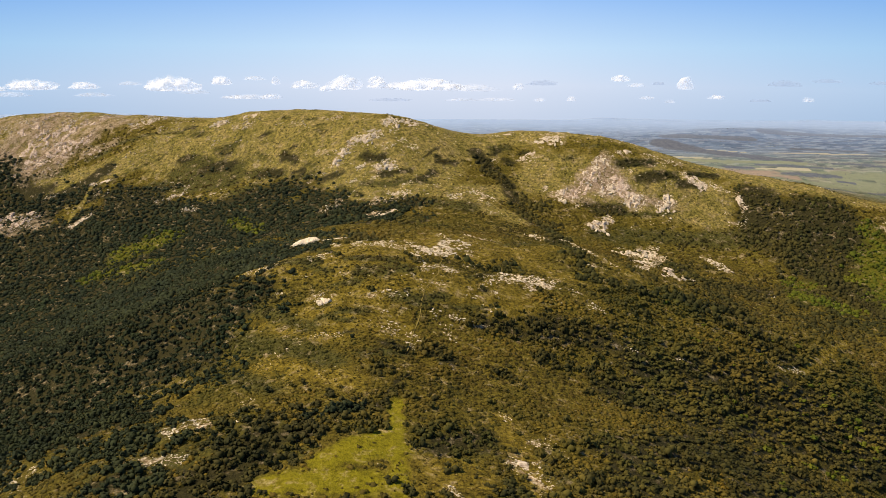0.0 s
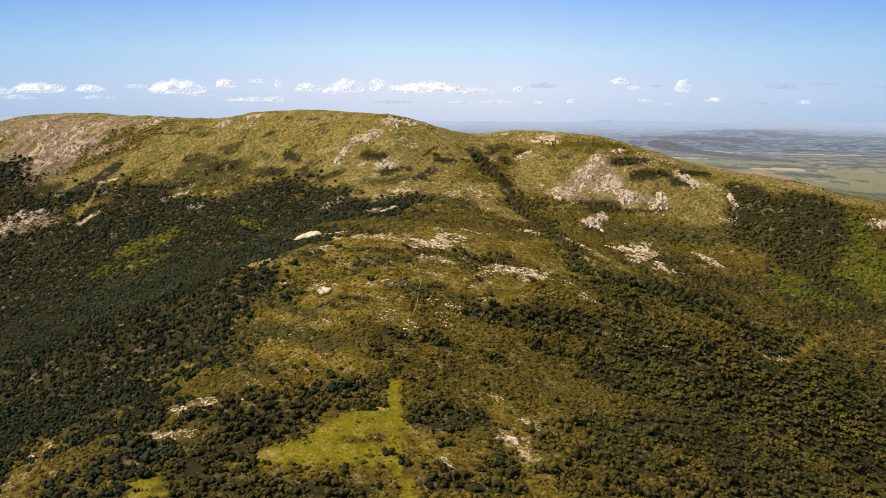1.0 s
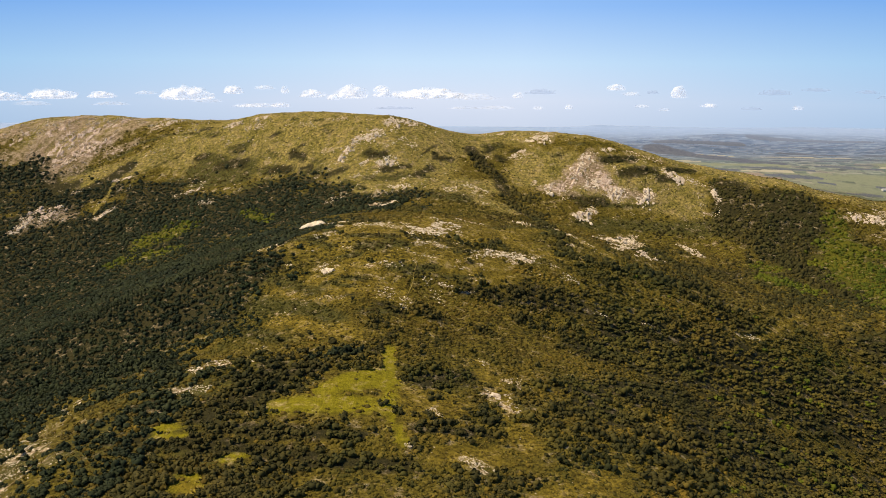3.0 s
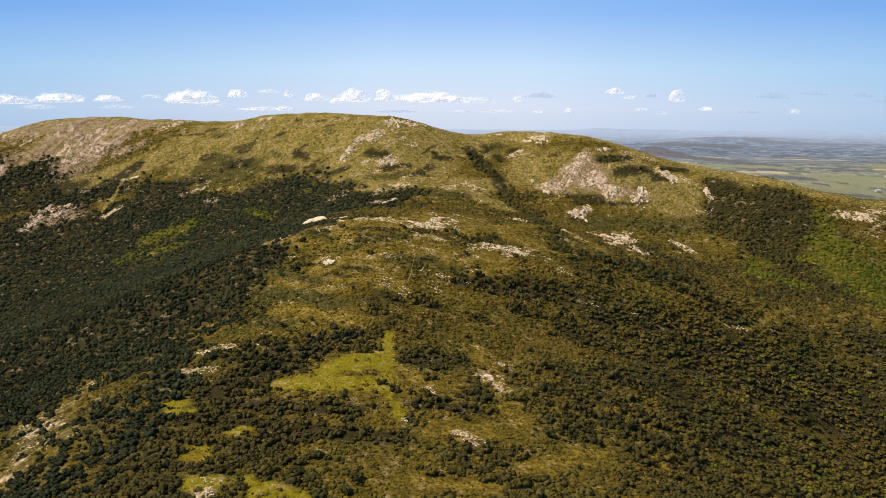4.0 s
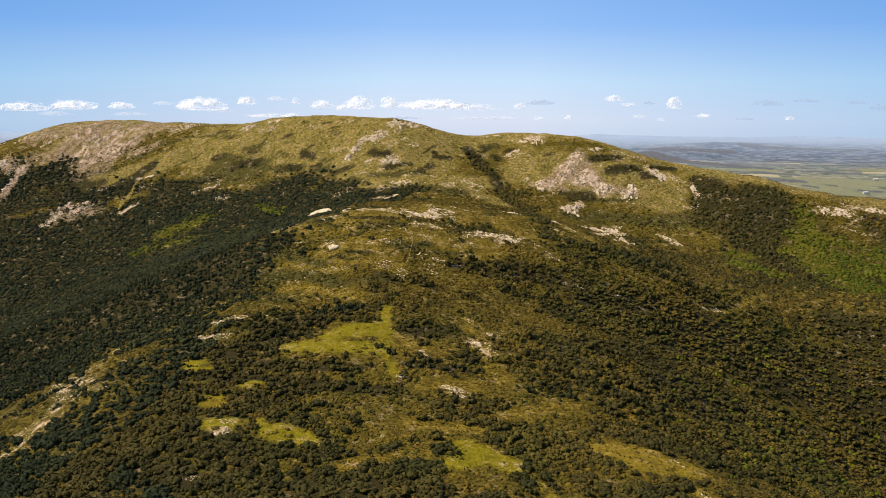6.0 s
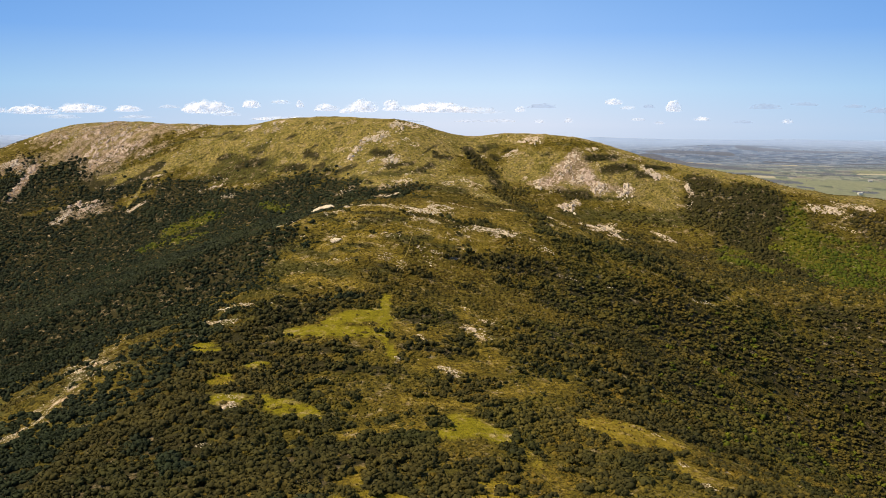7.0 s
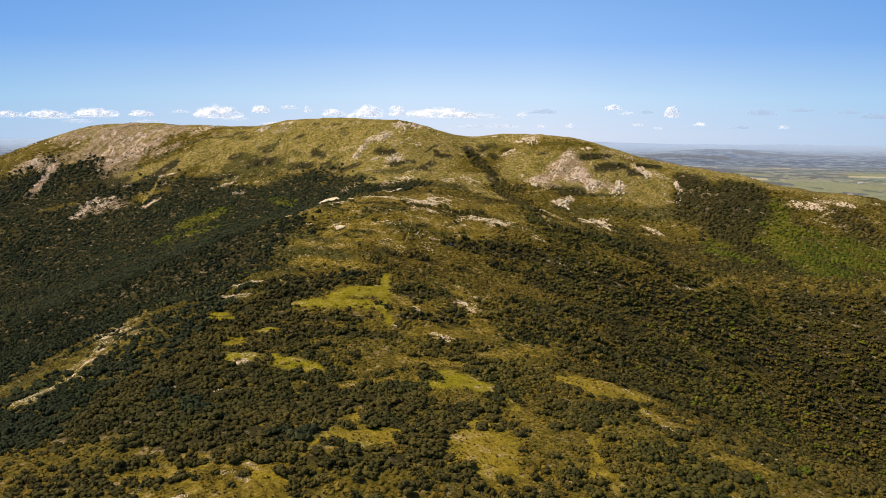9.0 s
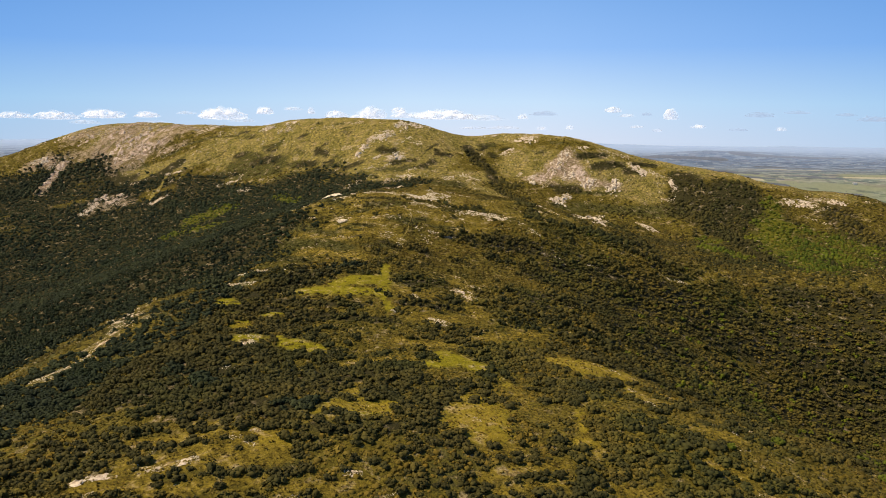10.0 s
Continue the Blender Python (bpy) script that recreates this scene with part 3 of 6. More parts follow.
rock(4, 468, 10, 468, 1.8, 0.8)
rock(-15, 476, -1, 482, 1.4, 0.4)
rock(-35, 525, -17, 529, 1.9, 0.95)
rock(-16, 529, -9, 530, 2.0, 0.6)
rock(-44, 518, -39, 519, 1.8, 0.8)
rock(-56, 516, -44, 515, 2.4, 0.9)
rock(-46, 515, -36, 516, 1.9, 0.8)
rock(-32, 518, -27, 518, 1.3, 0.6)
rock(-56, 513, -49, 513, 1.6, 0.7)
rock(-29, 513, -23, 512, 1.2, 0.6)
rock(-39, 509, -30, 509, 1.5, 0.6)
rock(-24, 506, -15, 509, 1.6, 0.5)
rock(-63, 512, -58, 508, 1.8, 0.8)
rock(-66, 507, -61, 502, 1.6, 0.8)
rock(-78, 517, -67, 513, 2.2, 0.5)
rock(-73, 505, -66, 504, 1.9, 0.5)
rock(-78, 504, -70, 499, 1.3, 0.4)
rock(-40, 494, -29, 494, 2.1, 0.95)
rock(-36, 498, -30, 499, 1.2, 0.8)
rock(-50, 496, -46, 497, 1.6, 0.9)
rock(-41, 487, -37, 487, 1.2, 0.8)
rock(-54, 487, -50, 487, 0.9, 0.8)
rock(-80, 497, -78, 498, 1.4, 0.6)
rock(-20, 480, -17, 482, 1.8, 0.8)
rock(-30, 474, -19, 473, 1.4, 0.8)
rock(-46, 469, -42, 470, 1.8, 0.6)
rock(-67, 465, -58, 467, 3.7, 0.6)
rock(-39, 444, -26, 453, 1.1, 0.9)
rock(-43, 461, -39, 464, 1.9, 0.6)
rock(-75, 543, -65, 542, 2.0, 0.5)
rock(-14, 470, -10, 473, 1.5, 0.5)
rock(-24, 479, -22, 481, 1.3, 0.6)
rock(-153, 568, -143, 567, 3.1, 0.85)
rock(-139, 559, -123, 555, 2.5, 0.6)
rock(-133, 565, -124, 566, 3.1, 0.7)
rock(-98, 548, -86, 543, 1.3, 0.7)
rock(-151, 551, -144, 553, 1.5, 0.5)
rock(-213, 587, -198, 597, 6.4, 0.8)
rock(-219, 588, -213, 587, 3.1, 0.5)
rock(-136, 545, -122, 549, 1.8, 0.2)
rock(-186, 564, -180, 568, 3.1, 0.4)
rock(-156, 558, -142, 555, 1.7, 0.4)
rock(-169, 517, -161, 520, 2.6, 0.9)
rock(-178, 515, -169, 516, 1.2, 0.8)
rock(-155, 497, -148, 496, 2.5, 0.7)
rock(-228, 540, -215, 542, 1.6, 0.7)
rock(-223, 531, -211, 533, 1.9, 0.35)
rock(-227, 501, -217, 510, 2.6, 0.9)
rock(-254, 532, -243, 537, 1.4, 0.6)
rock(-234, 512, -228, 522, 2.2, 0.3)
rock(-136, 505, -131, 505, 2.3, 0.6)
rock(-210, 559, -197, 562, 1.9, 0.35)
rock(-243, 562, -225, 569, 2.4, 0.4)
rock(-72, 211, -67, 214, 4.7, 0.85)
rock(-75, 197, -66, 197, 2.4, 0.9)
rock(-80, 196, -77, 200, 1.2, 0.6)
rock(-58, 212, -56, 213, 1.1, 0.5)
rock(-57, 227, -55, 229, 1.4, 0.6)
rock(-113, 204, -112, 212, 1.6, 0.8)
rock(-112, 186, -108, 194, 2.6, 0.5)
rock(-112, 169, -104, 171, 4.4, 0.6)
rock(-107, 161, -97, 160, 2.5, 0.6)
rock(2, 185, 4, 182, 1.3, 0.9)
rock(-4, 165, -3, 166, 1.0, 1)
rock(3, 164, 4, 166, 0.8, 0.8)
rock(11, 162, 14, 160, 1.8, 0.8)
rock(18, 228, 20, 226, 1.4, 0.6)
rock(26, 214, 30, 217, 2.0, 0.7)
rock(31, 211, 33, 211, 3.1, 0.7)
rock(18, 202, 25, 201, 2.3, 0.9)
rock(24, 196, 27, 194, 3.1, 0.95)
rock(25, 189, 25, 186, 1.0, 0.6)
rock(-94, 174, -92, 175, 0.8, 0.6)
rock(-278, 492, -272, 506, 2.9, 0.95)
rock(-277, 506, -271, 518, 2.5, 0.8)
rock(-271, 518, -256, 518, 2.3, 0.7)
rock(-263, 508, -255, 509, 4.3, 0.8)
rock(-121, 122, -109, 133, 4.3, 0.7)
rock(-111, 135, -109, 138, 2.2, 0.6)
rock(-110, 144, -105, 149, 4.7, 0.75)
rock(-107, 152, -109, 174, 2.4, 0.7)
rock(-102, 158, -98, 162, 4.3, 0.4)
rock(-117, 180, -108, 183, 6.6, 0.5)
rock(-108, 183, -111, 213, 0.7, 0.5)
rock(-50, 126, -48, 127, 1.9, 0.9)
rock(-53, 131, -48, 132, 1.6, 0.6)
rock(-49, 100, -45, 98, 1.3, 0.8)
rock(-33, 49, -30, 50, 1.0, 0.6)
rock(-28, 48, -26, 47, 1.0, 0.7)
rock(-28, 53, -26, 53, 0.5, 0.8)
rock(-52, 37, -51, 41, 1.1, 0.8)
rock(-49, 35, -38, 39, 1.8, 0.8)
rock(-63, 30, -55, 34, 1.2, 0.9)
rock(-57, 25, -54, 27, 1.4, 0.7)
rock(-40, 29, -36, 31, 0.8, 0.6)
rock(-50, 45, -49, 44, 0.8, 0.8)
rock(-13, 26, -11, 28, 0.7, 0.8)
rock(-3, 38, 1, 38, 0.8, 0.9)
rock(26, 84, 27, 84, 1.0, 0.5)
rock(27, 68, 29, 66, 0.6, 0.4)
rock(73, 130, 75, 125, 1.2, 0.5)
rock(76, 111, 77, 111, 1.0, 0.7)
rock(78, 96, 79, 93, 1.5, 0.7)
rock(103, 86, 105, 83, 0.8, 0.8)
rock(97, 79, 97, 74, 0.9, 0.5)
rock(95, 64, 98, 66, 0.6, 0.6)
rock(94, 44, 95, 44, 0.5, 0.7)
rock(242, 450, 263, 449, 3.1, 0.9)
rock(261, 456, 286, 450, 2.5, 0.75)
rock(260, 441, 272, 447, 1.4, 0.7)
rock(251, 437, 268, 428, 1.5, 0.6)
rock(300, 454, 309, 456, 1.4, 0.7)
rock(136, 315, 140, 313, 2.5, 0.5)
rock(-2, 72, -1, 72, 0.9, 0.6)
rock(7, 31, 10, 33, 0.5, 0.5)
cliff(96, 502, 72, 479, 4.4, 0.8)
cliff(98, 496, 107, 478, 4.6, 0.8)
cliff(85, 490, 98, 484, 5.2, 0.8)
cliff(106, 477, 131, 473, 2.2, 0.8)
cliff(66, 481, 82, 477, 3.7, 0.6)
cliff(-277, 566, -266, 577, 8.6, 0.9)
cliff(-275, 575, -258, 592, 8.3, 0.8)
cliff(-265, 590, -235, 605, 9.7, 0.7)
cliff(-299, 590, -273, 598, 5.0, 0.6)
cliff(-261, 563, -241, 582, 4.4, 0.7)
cliff(-241, 567, -224, 574, 3.4, 0.5)
cliff(-247, 583, -226, 596, 8.0, 0.5)
cliff(-286, 554, -278, 563, 4.5, 0.7)
cliff(-298, 574, -287, 584, 4.0, 0.3)
cliff(-272, 502, -252, 509, 7.0, 0.7)
ploughed(262, 722, 300, 716, 8)
ploughed(250, 735, 290, 730, 6)
pasture(340, 722, 378, 710, 10)
pasture(318, 738, 360, 744, 3)
pasture(382, 729, 425, 719, 8)
pasture(230, 780, 260, 772, 8)
pasture(262, 775, 330, 770, 5)
pasture(312, 700, 390, 705, 9)
pasture(350, 735, 440, 740, 8)
pasture(420, 780, 520, 775, 6)


def cover(kind, x, y, soft=0.5):
    """How far a kind of cover holds at a place, 0 to 1, with uneven edges."""
    best = np.zeros_like(x)
    wob = 0.55 + 0.50 * rough(x, y, 13, 21) + 0.42 * rough(x, y, 4.2, 22)
    for x1, y1, x2, y2, w, *much in COVER[kind]:
        near = (np.abs(x - (x1 + x2) / 2) < abs(x1 - x2) / 2 + 2.2 * w) & (np.abs(y - (y1 + y2) / 2) < abs(y1 - y2) / 2 + 2.2 * w)
        if not near.any():
            continue
        px, py = x[near], y[near]
        dx, dy = x2 - x1, y2 - y1
        k = np.clip(((px - x1) * dx + (py - y1) * dy) / max(dx * dx + dy * dy, 1e-6), 0, 1)
        d = np.hypot(px - x1 - k * dx, py - y1 - k * dy) / (w * wob[near])
        best[near] = np.maximum(best[near], (much[0] if much else 1.0) * (1 - ramp01(1 - soft, 1 + soft, d)))
    return best


# ---- materials ----
def ground_material():
    m, n, l, bsdf = material("hill_ground", 0.95, 0.1)
    at = n.new("ShaderNodeNewGeometry").outputs["Position"]
    def ragged(name, noise, amount, low=0.42, high=0.58):
        """A cover's share with its soft rim broken up by grain."""
        add, steps = n.new("ShaderNodeMath"), n.new("ShaderNodeMapRange")
        add.operation = "MULTIPLY_ADD"
        add.inputs[1].default_value = amount
        l.new(noise, add.inputs[0])
        l.new(attribute(n, name), add.inputs[2])
        steps.inputs["From Min"].default_value, steps.inputs["From Max"].default_value = low + amount / 2, high + amount / 2
        l.new(add.outputs[0], steps.inputs["Value"])
        return steps.outputs[0]
    coarse, mid, fine = noise_node(n, l, at, 0.03, 5), noise_node(n, l, at, 0.22, 5, 0.65), noise_node(n, l, at, 0.9, 5, 0.75)
    grass = ramp_node(n, l, mid, [(0.30, (0.080, 0.061, 0.010)), (0.48, (0.136, 0.102, 0.015)), (0.60, (0.182, 0.136, 0.023)), (0.75, (0.143, 0.093, 0.018))])
    green = ramp_node(n, l, mid, [(0.3, (0.070, 0.064, 0.009)), (0.7, (0.150, 0.128, 0.020))])
    dry = ramp_node(n, l, mid, [(0.30, (0.086, 0.067, 0.010)), (0.46, (0.166, 0.126, 0.016)), (0.60, (0.250, 0.189, 0.027)), (0.75, (0.195, 0.129, 0.021))])
    c = mix_node(n, l, attribute(n, "clear"), mix_node(n, l, coarse, grass, green), dry)
    c = mix_node(n, l, 1.0, c, ramp_node(n, l, fine, [(0.36, (0.28, 0.27, 0.25)), (0.50, (0.95, 0.95, 0.95)), (0.66, (1.5, 1.5, 1.5))]), "MULTIPLY")
    straw = ramp_node(n, l, noise_node(n, l, at, 0.13, 7, 0.70), [(0.30, (0.112, 0.102, 0.022)), (0.44, (0.173, 0.148, 0.037)), (0.54, (0.220, 0.181, 0.056)), (0.66, (0.272, 0.214, 0.080)), (0.78, (0.330, 0.236, 0.115))])
    straw = mix_node(n, l, 1.0, straw, ramp_node(n, l, noise_node(n, l, at, 0.6, 6, 0.8), [(0.40, (0.32, 0.33, 0.30)), (0.47, (0.90, 0.90, 0.86)), (0.53, (1.1, 1.1, 1.08)), (0.61, (1.85, 1.75, 1.6))]), "MULTIPLY")
    c = mix_node(n, l, ragged("straw", mid, 1.2, 0.15, 0.75), c, straw)
    c = mix_node(n, l, ragged("brake", mid, 1.3, 0.25, 0.8), c, ramp_node(n, l, fine, [(0.36, (0.034, 0.036, 0.011)), (0.5, (0.078, 0.074, 0.018)), (0.66, (0.120, 0.106, 0.027))]))
    # leaf litter of the wood floor, with shade under the crowns painted in
    c = mix_node(n, l, ragged("wood", mid, 1.8, 0.15, 0.85), c, ramp_node(n, l, fine, [(0.3, (0.022, 0.021, 0.009)), (0.7, (0.050, 0.045, 0.015))]))
    c = mix_node(n, l, attribute(n, "lime"), c, ramp_node(n, l, fine, [(0.3, (0.070, 0.070, 0.008)), (0.7, (0.145, 0.14, 0.014))]))
    turf = ramp_node(n, l, mid, [(0.25, (0.160, 0.142, 0.007)), (0.5, (0.225, 0.200, 0.010)), (0.8, (0.30, 0.245, 0.022))])
    turf = mix_node(n, l, attribute(n, "hay"), turf, ramp_node(n, l, mid, [(0.25, (0.165, 0.126, 0.012)), (0.5, (0.255, 0.196, 0.021)), (0.8, (0.35, 0.255, 0.050))]))
    turf = mix_node(n, l, 1.0, turf, ramp_node(n, l, fine, [(0.34, (0.5, 0.48, 0.45)), (0.5, (1.0, 1.0, 1.0)), (0.7, (1.2, 1.2, 1.2))]), "MULTIPLY")
    c = mix_node(n, l, ragged("meadow", mid, 1.6, 0.15, 0.85), c, turf)
    bare = ramp_node(n, l, fine, [(0.36, (0.20, 0.130, 0.070)), (0.47, (0.40, 0.285, 0.18)), (0.55, (0.70, 0.58, 0.43)), (0.7, (0.78, 0.68, 0.54))])
    # the rock breaks along one strike on the western hill and along another on the eastern one
    def along(turn):
        spin, size = n.new("ShaderNodeVectorRotate"), n.new("ShaderNodeVectorMath")
        spin.rotation_type, size.operation = "Z_AXIS", "MULTIPLY"
        spin.inputs["Angle"].default_value, size.inputs[1].default_value = radians(-turn), (0.24, 0.85, 0.5)
        l.new(at, spin.inputs["Vector"])
        l.new(spin.outputs[0], size.inputs[0])
        return noise_node(n, l, size.outputs[0], 0.34, 7, 0.72)
    grain_of = n.new("ShaderNodeMix")
    l.new(attribute(n, "east"), grain_of.inputs[0])
    l.new(along(48), grain_of.inputs[2])
    l.new(along(-40), grain_of.inputs[3])
    streak = grain_of.outputs[0]
    crag = ramp_node(n, l, streak, [(0.36, (0.055, 0.040, 0.024)), (0.45, (0.140, 0.100, 0.068)), (0.53, (0.245, 0.176, 0.126)), (0.60, (0.37, 0.280, 0.205)), (0.68, (0.66, 0.55, 0.42))])
    bare = mix_node(n, l, attribute(n, "crag"), bare, crag)
    c = mix_node(n, l, ragged("crag", mid, 1.2, 0.0, 1.1), c, ramp_node(n, l, fine, [(0.38, (0.068, 0.055, 0.026)), (0.5, (0.140, 0.110, 0.058)), (0.64, (0.23, 0.175, 0.108))]))
    worn = n.new("ShaderNodeMath")
    worn.operation = "MULTIPLY"
    l.new(ragged("bare", mid, 2.6, 0.25, 0.95), worn.inputs[0])
    l.new(ramp_node(n, l, streak, [(0.525, (0.0, 0.0, 0.0)), (0.57, (0.95, 0.95, 0.95))]), worn.inputs[1])
    cliffy, rocky = n.new("ShaderNodeMath"), n.new("ShaderNodeMath")
    cliffy.operation, rocky.operation = "MULTIPLY", "MAXIMUM"
    l.new(ragged("crag", mid, 2.0, 0.1, 0.8), cliffy.inputs[0])
    l.new(ramp_node(n, l, streak, [(0.41, (0.0, 0.0, 0.0)), (0.47, (0.9, 0.9, 0.9))]), cliffy.inputs[1])
    l.new(worn.outputs[0], rocky.inputs[0])
    l.new(cliffy.outputs[0], rocky.inputs[1])
    c = mix_node(n, l, rocky.outputs[0], c, bare)
    # fields, woods and water of the plain, their colours paled by painted haze
    def cells(sx, sy):
        cell = n.new("ShaderNodeTexVoronoi")
        cell.distance = "CHEBYCHEV"
        cell.inputs["Scale"].default_value, cell.inputs["Randomness"].default_value = 1.0, 0.8
        size = n.new("ShaderNodeVectorMath")
        size.operation = "MULTIPLY"
        size.inputs[1].default_value = (sx, sy, 0)
        l.new(at, size.inputs[0])
        l.new(size.outputs[0], cell.inputs["Vector"])
        part_of = n.new("ShaderNodeSeparateColor")
        l.new(cell.outputs["Color"], part_of.inputs[0])
        return part_of.outputs[0], size.outputs[0]
    big, stretched = cells(0.035, 0.085)
    little, _ = cells(0.13, 0.36)
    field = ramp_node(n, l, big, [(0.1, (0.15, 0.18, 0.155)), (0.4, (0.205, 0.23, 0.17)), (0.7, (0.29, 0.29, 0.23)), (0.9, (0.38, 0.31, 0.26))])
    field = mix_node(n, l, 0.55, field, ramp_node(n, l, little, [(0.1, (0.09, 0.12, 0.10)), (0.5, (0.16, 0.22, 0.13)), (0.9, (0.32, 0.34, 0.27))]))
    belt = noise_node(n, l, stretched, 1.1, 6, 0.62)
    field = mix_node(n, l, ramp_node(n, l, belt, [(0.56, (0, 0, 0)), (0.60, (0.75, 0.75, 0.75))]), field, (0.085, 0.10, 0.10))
    # aerial haze painted into the base colour, bluer farther off
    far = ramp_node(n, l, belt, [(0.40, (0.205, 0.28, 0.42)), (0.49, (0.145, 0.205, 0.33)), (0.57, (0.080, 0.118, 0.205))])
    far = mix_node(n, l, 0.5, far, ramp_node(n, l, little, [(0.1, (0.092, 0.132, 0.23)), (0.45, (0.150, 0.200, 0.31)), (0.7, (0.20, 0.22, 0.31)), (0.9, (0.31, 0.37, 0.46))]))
    field = mix_node(n, l, attribute(n, "far_haze"), field, far)
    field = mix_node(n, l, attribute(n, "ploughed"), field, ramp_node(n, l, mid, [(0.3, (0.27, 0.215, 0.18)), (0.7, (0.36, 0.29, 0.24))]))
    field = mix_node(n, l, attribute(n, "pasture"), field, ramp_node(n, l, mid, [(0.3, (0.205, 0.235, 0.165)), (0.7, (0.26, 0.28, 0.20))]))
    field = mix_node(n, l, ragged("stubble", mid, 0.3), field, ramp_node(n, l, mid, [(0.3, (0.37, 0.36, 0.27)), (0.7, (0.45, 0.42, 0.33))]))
    # groves and the skyline ground carry the same painted blue haze
    field = mix_node(n, l, ragged("grove", belt, 0.8, 0.3, 0.7), field, ramp_node(n, l, mid, [(0.3, (0.095, 0.11, 0.155)), (0.7, (0.15, 0.165, 0.21))]))
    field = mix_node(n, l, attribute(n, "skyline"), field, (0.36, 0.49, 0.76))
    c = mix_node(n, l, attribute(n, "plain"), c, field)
    l.new(c, bsdf.inputs["Base Color"])
    bump_node(n, l, bsdf, fine, 0.9, 1.0)
    return m


def leaf_material(name, low, mid, high, brown=0.3):
    m, n, l, bsdf = material(name, 0.8, 0.1)
    geo = n.new("ShaderNodeNewGeometry")
    each = ramp_node(n, l, attribute(n, "tint"), [(0.0, low), (0.5, mid), (1.0, high)])
    leafy = ramp_node(n, l, geo.outputs["Random Per Island"], [(0.0, (0.8, 0.8, 0.78)), (0.7, (1.0, 1.0, 1.0)), (1.0, (1.22, 1.2, 1.1))])
    c = mix_node(n, l, 1.0, each, leafy, "MULTIPLY")
    patchy = ramp_node(n, l, noise_node(n, l, geo.outputs["Position"], 0.05, 3), [(0.35, (0.72, 0.80, 0.88)), (0.5, (1.0, 1.0, 1.0)), (0.65, (1.16 + 0.12 * brown, 1.14, 1.05 - 0.15 * brown))])
    c = mix_node(n, l, 1.0, c, patchy, "MULTIPLY")
    stand = ramp_node(n, l, noise_node(n, l, geo.outputs["Position"], 0.018, 3), [(0.36, (0.78, 0.90, 0.9)), (0.5, (1.0, 1.0, 1.0)), (0.64, (1.08 + 0.14 * brown, 1.06, 1.05 - 0.1 * brown))])
    c = mix_node(n, l, 1.0, c, stand, "MULTIPLY")
    l.new(c, bsdf.inputs["Base Color"])
    return m


def stone_material(name, dark, mid_tone, light, lichen, size=2.2):
    m, n, l, bsdf = material(name, 0.95, 0.05)
    at = n.new("ShaderNodeNewGeometry").outputs["Position"]
    fine, mid = noise_node(n, l, at, size, 6, 0.75), noise_node(n, l, at, 0.5, 4)
    c = ramp_node(n, l, fine, [(0.34, dark), (0.47, mid_tone), (0.64, light)])
    c = mix_node(n, l, ramp_node(n, l, mid, [(0.55, (0, 0, 0)), (0.75, (0.5, 0.5, 0.5))]), c, lichen)
    l.new(c, bsdf.inputs["Base Color"])
    bump_node(n, l, bsdf, fine, 0.15, 0.7)
    return m


def cloud_material(name, body_colour, glow, strength):
    m, n, l, bsdf = material(name, 1.0, 0.0)
    bsdf.inputs["Base Color"].default_value = (*body_colour, 1)
    # added glow stands in for daylight scattered through the cloud
    bsdf.inputs["Emission Color"].default_value = (*glow, 1)
    bsdf.inputs["Emission Strength"].default_value = strength
    geo = n.new("ShaderNodeNewGeometry")
    wisps = ramp_node(n, l, noise_node(n, l, geo.outputs["Position"], 0.17, 5, 0.6), [(0.30, (0.0, 0.0, 0.0)), (0.62, (1, 1, 1))])
    thin = n.new("ShaderNodeMath")
    thin.operation = "MULTIPLY"
    l.new(wisps, thin.inputs[0])
    l.new(attribute(n, "body"), thin.inputs[1])
    l.new(thin.outputs[0], bsdf.inputs["Alpha"])
    return m


GROUND = ground_material()
SCRUB = leaf_material("scrub_leaves", (0.053, 0.043, 0.011), (0.107, 0.082, 0.014), (0.145, 0.108, 0.019))
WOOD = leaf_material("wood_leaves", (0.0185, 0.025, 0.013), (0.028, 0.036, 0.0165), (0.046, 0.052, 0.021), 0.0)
OLIVE = leaf_material("olive_wood_leaves", (0.066, 0.057, 0.014), (0.091, 0.076, 0.018), (0.120, 0.097, 0.021))
LIME = leaf_material("light_leaves", (0.066, 0.080, 0.009), (0.097, 0.111, 0.011), (0.138, 0.145, 0.015))
TUFT = leaf_material("tussock_grass", (0.105, 0.080, 0.014), (0.180, 0.138, 0.030), (0.25, 0.185, 0.055))
# leaves of the plain, blue-grey because haze is painted into them
FAR = leaf_material("far_leaves_hazed", (0.125, 0.145, 0.165), (0.150, 0.170, 0.190), (0.175, 0.20, 0.205))
STONE = stone_material("granite", (0.34, 0.27, 0.19), (0.63, 0.54, 0.42), (0.82, 0.74, 0.60), (0.38, 0.30, 0.215))
RIB = stone_material("weathered_granite", (0.20, 0.15, 0.11), (0.48, 0.395, 0.31), (0.74, 0.65, 0.53), (0.26, 0.20, 0.14), 0.8)
THICKET = leaf_material("thicket_leaves", (0.038, 0.036, 0.012), (0.056, 0.051, 0.015), (0.086, 0.073, 0.019), 0.15)
CRAG = stone_material("crag_rock", (0.20, 0.145, 0.11), (0.42, 0.325, 0.265), (0.68, 0.57, 0.47), (0.20, 0.15, 0.11), 0.8)
CLOUD = cloud_material("cloud_white", (0.72, 0.70, 0.69), (0.78, 0.82, 0.92), 0.46)
GREY_CLOUD = cloud_material("cloud_grey", (0.10, 0.10, 0.11), (0.40, 0.49, 0.68), 0.82)
BARK, bn, bl, bb = material("grey_bark", 0.9, 0.1)
